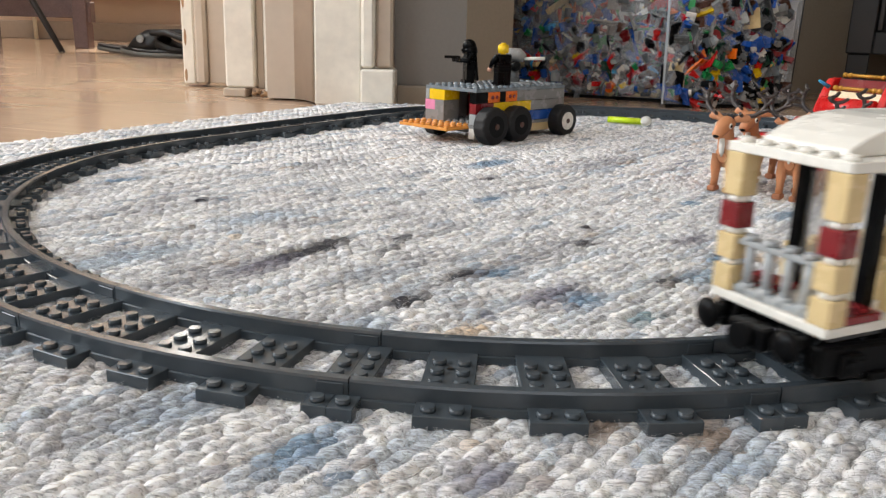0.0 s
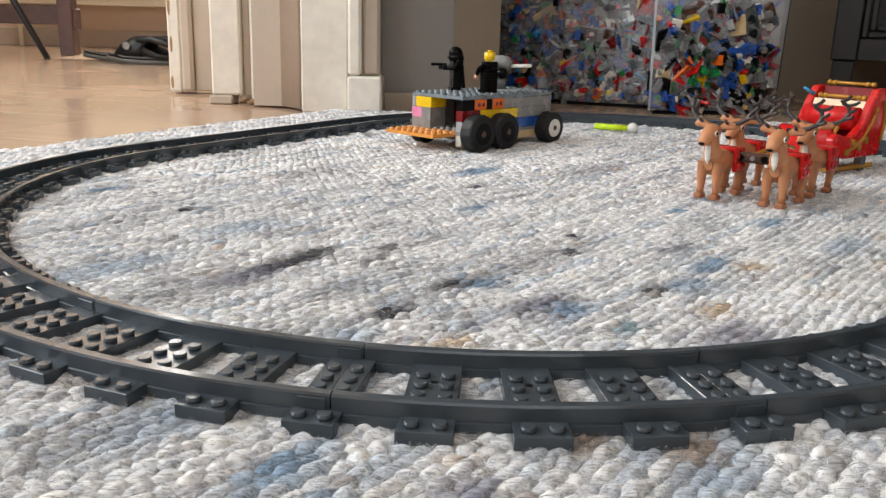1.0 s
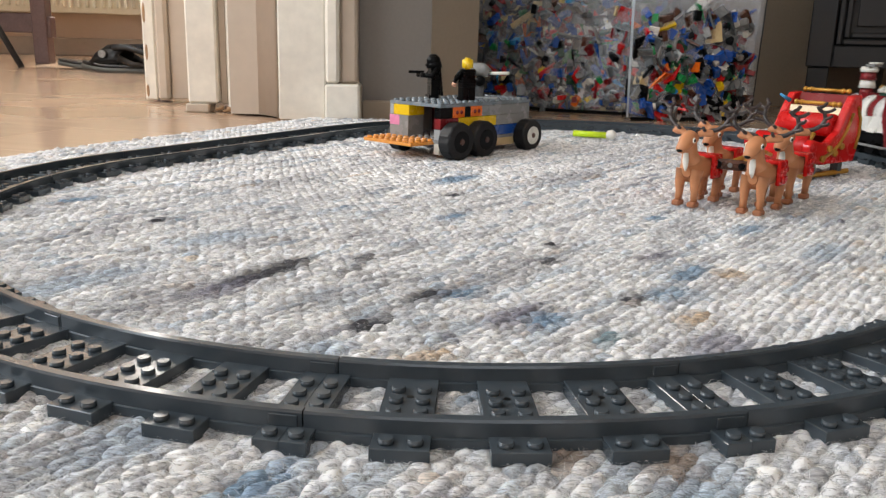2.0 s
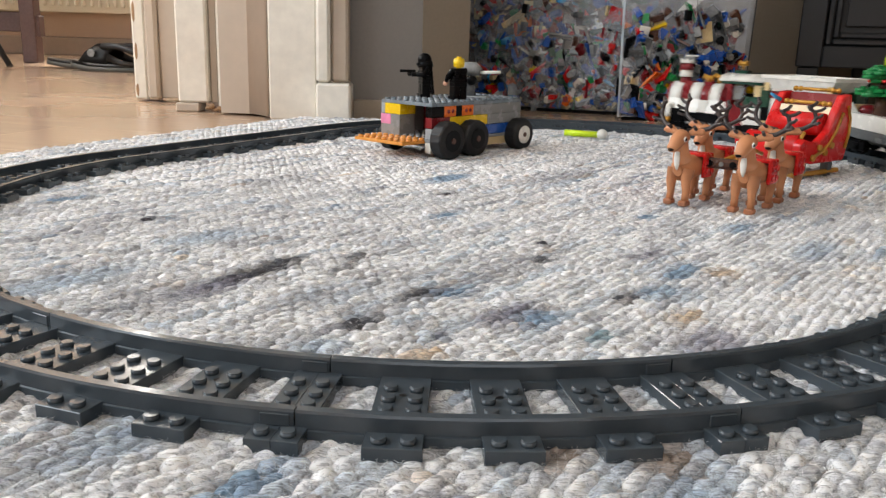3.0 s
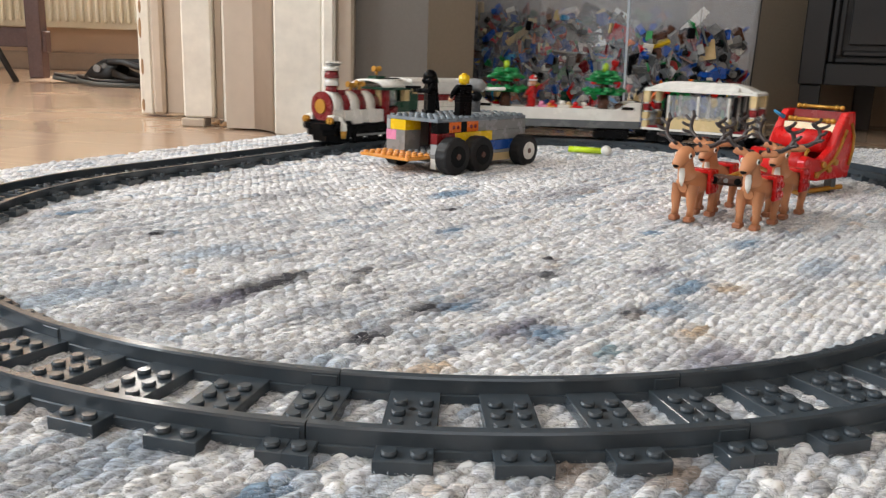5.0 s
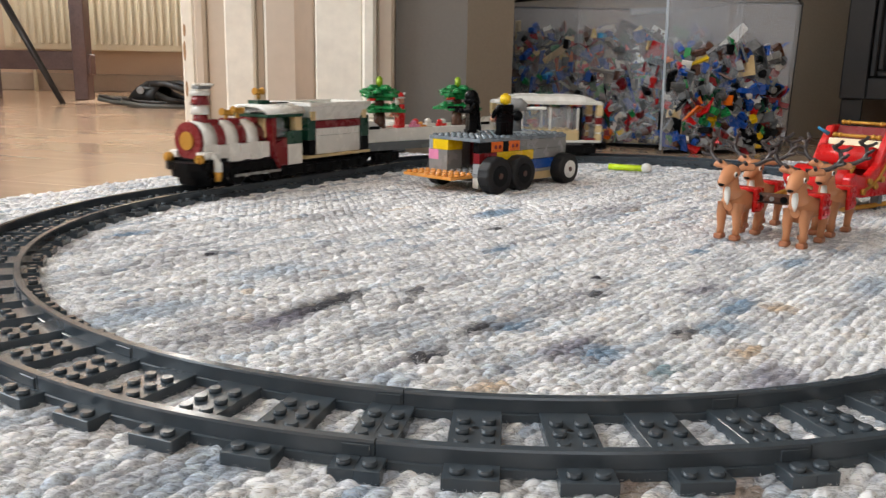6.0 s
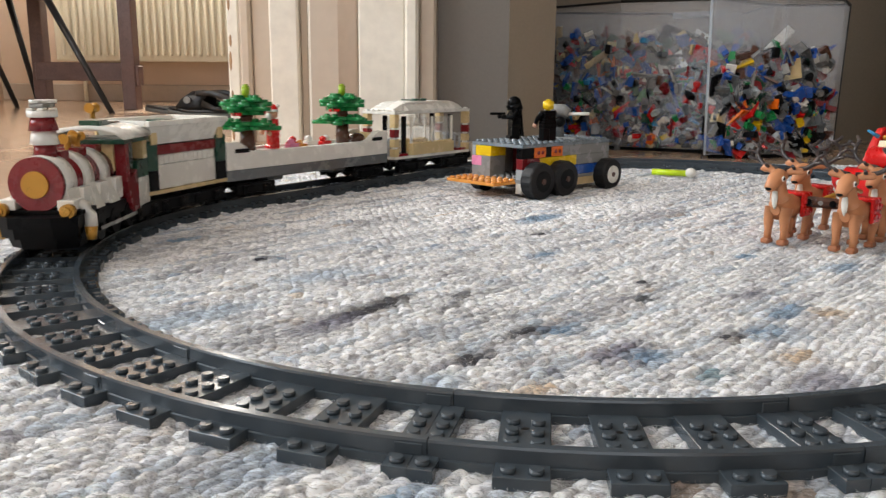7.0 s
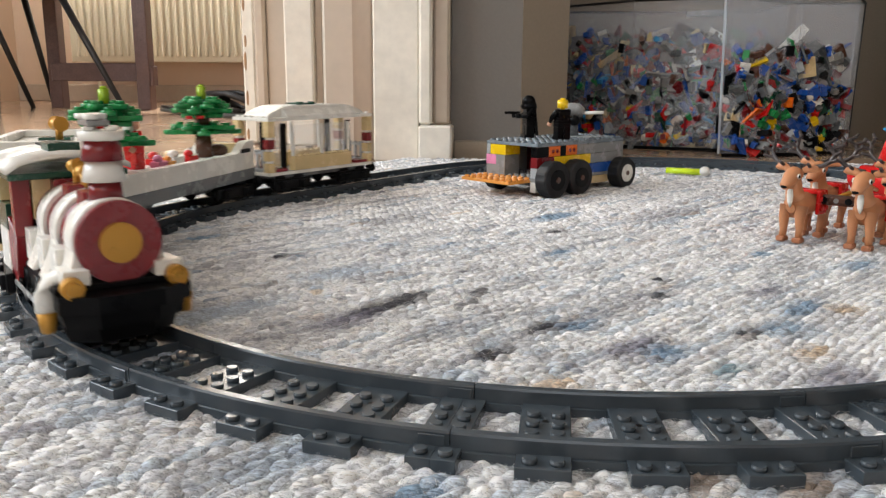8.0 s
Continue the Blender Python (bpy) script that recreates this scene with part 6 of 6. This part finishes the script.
def dining_table():
    t = thing("dining_table", pose(0, 0, FLOOR_Z), "dark brown wooden table with square legs and a stretcher", "table")
    for x, y in ((-1.300, 2.89), (-1.698, 3.02), (-2.2, 2.89), (-0.80, 3.30), (-0.80, 2.55)):
        bm = bmesh.new()
        block(bm, x - 0.025, x + 0.025, y - 0.025, y + 0.025, 0, 0.72, 0.003)
        part("leg", bm, LEG_BROWN, t)
    bm = bmesh.new()
    block(bm, -1.672, -1.326, 2.925, 2.955, 0.100, 0.165, 0.003)
    part("stretcher", bm, LEG_BROWN, t, "purplish brown cross rail")
    bm = bmesh.new()
    block(bm, -1.2745, -1.262, 2.87, 2.91, 0.085, 0.155, 0.003)
    part("joint_block", bm, LEG_BROWN, t)
    bm = bmesh.new()
    block(bm, -2.25, -0.75, 2.45, 3.36, 0.72, 0.75, 0.006)
    part("tabletop", bm, LEG_BROWN, t)


dining_table()


def chair():
    c = thing("dining_chair", pose(0, 0, FLOOR_Z), "chair on thin splayed black metal legs", "chair")
    for a, b in (((-1.224, 2.562, 0.0), (-1.500, 2.68, 0.42)), ((-1.756, 2.935, 0.0), (-1.895, 2.88, 0.44)), ((-1.739, 3.053, 0.0), (-1.812, 3.02, 0.44)), ((-1.62, 2.50, 0.0), (-1.66, 2.60, 0.42))):
        bm = bmesh.new()
        rod(bm, a, b, 0.0085, 0.0125, 10)
        part("leg", bm, STEEL_BLACK, c)
    bm = bmesh.new()
    block(bm, -1.92, -1.47, 2.56, 3.04, 0.42, 0.46, 0.015)
    part("seat", bm, LEATHER, c)


chair()


def sandal():
    """A slip-on with a padded toe cap, its strap looping back over the sole."""

    def sole_mesh(half, wide, thick):
        bm = bmesh.new()
        n = 28
        for z0, z1, grow, sl in ((0.0, thick * 0.6, 1.0, 1), (thick * 0.6 + 0.0001, thick, 0.97, 0)):
            pts = []
            for i in range(n):
                a = 2 * math.pi * i / n
                pts.append((half * math.cos(a) * grow, wide * (1 - 0.16 * math.cos(a) - 0.10 * math.cos(2 * a)) * math.sin(a) * grow))
            lift = [0.016 * max(0, -p[0] / half - 0.35) for p in pts]
            lo = [bm.verts.new((x, y, z0 + l)) for (x, y), l in zip(pts, lift)]
            up = [bm.verts.new((x, y, z1 + l)) for (x, y), l in zip(pts, lift)]
            for f in (bm.faces.new(lo), bm.faces.new(up)):
                f.material_index = sl
            for q in range(n):
                f = bm.faces.new((lo[q], lo[(q + 1) % n], up[(q + 1) % n], up[q]))
                f.material_index, f.smooth = sl, True
        bmesh.ops.recalc_face_normals(bm, faces=bm.faces[:])
        return bm

    other = thing("sandal", pose(-1.00, 2.60, FLOOR_Z + 0.0005, rz=8), "flat black sandal lying behind its pair", "sandal", "pair of sandals")
    part("sole", sole_mesh(0.125, 0.045, 0.020), [LEATHER, SOLE], other)
    s = thing("sandal", pose(-0.865, 2.44, FLOOR_Z, rz=-8), "black slip-on sandal with padded glossy leather upper", "sandal", "pair of sandals")
    part("sole", sole_mesh(0.135, 0.047, 0.022), [LEATHER, SOLE], s, "layered black and grey sole")
    bm = bmesh.new()
    rows = ((-0.105, 0.030, 0.012), (-0.085, 0.040, 0.040), (-0.055, 0.046, 0.058), (-0.020, 0.049, 0.060), (0.002, 0.047, 0.052))
    rings = []
    for x, w, h in rows:
        rings.append([bm.verts.new((x + 0.008 * math.sin(a), w * math.cos(a), 0.020 + h * max(0.0, math.sin(a)) ** 0.8)) for a in (math.pi * i / 14 for i in range(15))])
    for ra, rb in zip(rings[:-1], rings[1:]):
        for i in range(14):
            bm.faces.new((ra[i], ra[i + 1], rb[i + 1], rb[i])).smooth = True
    bmesh.ops.solidify(bm, geom=bm.faces[:], thickness=0.005)
    part("toe_cap", bm, LEATHER, s, "padded black leather toe cap")
    for sy in (-1, 1):
        bm = bmesh.new()
        tube(bm, [(-0.02, sy * 0.034, 0.070), (0.03, sy * 0.044, 0.072), (0.08, sy * 0.046, 0.058), (0.115, sy * 0.036, 0.042), (0.132, sy * 0.016, 0.036), (0.134, 0, 0.035)], [(0.006, 0.009)] * 6, 10)
        part("heel_strap", bm, LEATHER, s)
        bm = bmesh.new()
        tube(bm, [(0.0, sy * 0.046, 0.040), (0.04, sy * 0.046, 0.026), (0.08, sy * 0.042, 0.022)], [(0.004, 0.012), (0.004, 0.008), (0.004, 0.005)], 8)
        part("side_strap", bm, LEATHER, s)
    bm = bmesh.new()
    rod(bm, (-0.045, -0.046, 0.052), (-0.045, -0.052, 0.052), 0.011, seg=14)
    part("buckle", bm, MID_GREY, s, "dull metal buckle")


sandal()


def cabinet():
    c = thing("black_cabinet", pose(0.690, 1.5, FLOOR_Z, rz=-25), "black panelled cabinet standing on square legs", "cabinet")
    z = 0.090
    for x0 in (0.004, 0.105, 0.62):
        bm = bmesh.new()
        y0 = 0.0 if x0 != 0.105 else 0.2
        block(bm, x0, x0 + 0.036, y0 + 0.004, y0 + 0.036, 0, z - 0.0005, 0.002)
        part("leg", bm, CABINET_BLACK, c)
    bm = bmesh.new()
    block(bm, 0.0, 0.66, 0.022, 0.255, z, 1.1, 0.002)
    part("body", bm, CABINET_BLACK, c)
    d = new("door")
    d.parent = c
    for x0, x1, z0, z1 in ((0.0, 0.042, z, 1.09), (0.618, 0.66, z, 1.09), (0.0425, 0.6175, z, z + 0.038), (0.0425, 0.6175, 1.05, 1.09)):
        bm = bmesh.new()
        block(bm, x0, x1, 0.0, 0.0215, z0, z1, 0.002)
        part("door_frame", bm, CABINET_BLACK, d)
    for ins, yy in ((0.0, 0.006), (0.012, 0.011)):
        for x0, x1, z0, z1 in ((0.043 + ins, 0.055 + ins, z + 0.0385 + ins, 1.04), (0.0555 + ins, 0.60, z + 0.0385 + ins, z + 0.050 + ins)):
            bm = bmesh.new()
            block(bm, x0, x1, yy, 0.0215, z0, z1, 0.003)
            part("moulding", bm, CABINET_BLACK, d)
    bm = bmesh.new()
    block(bm, 0.075, 0.60, 0.014, 0.0216, z + 0.072, 1.03, 0.001)
    part("door_panel", bm, CABINET_BLACK, d)


cabinet()


floor_boards()
motions()
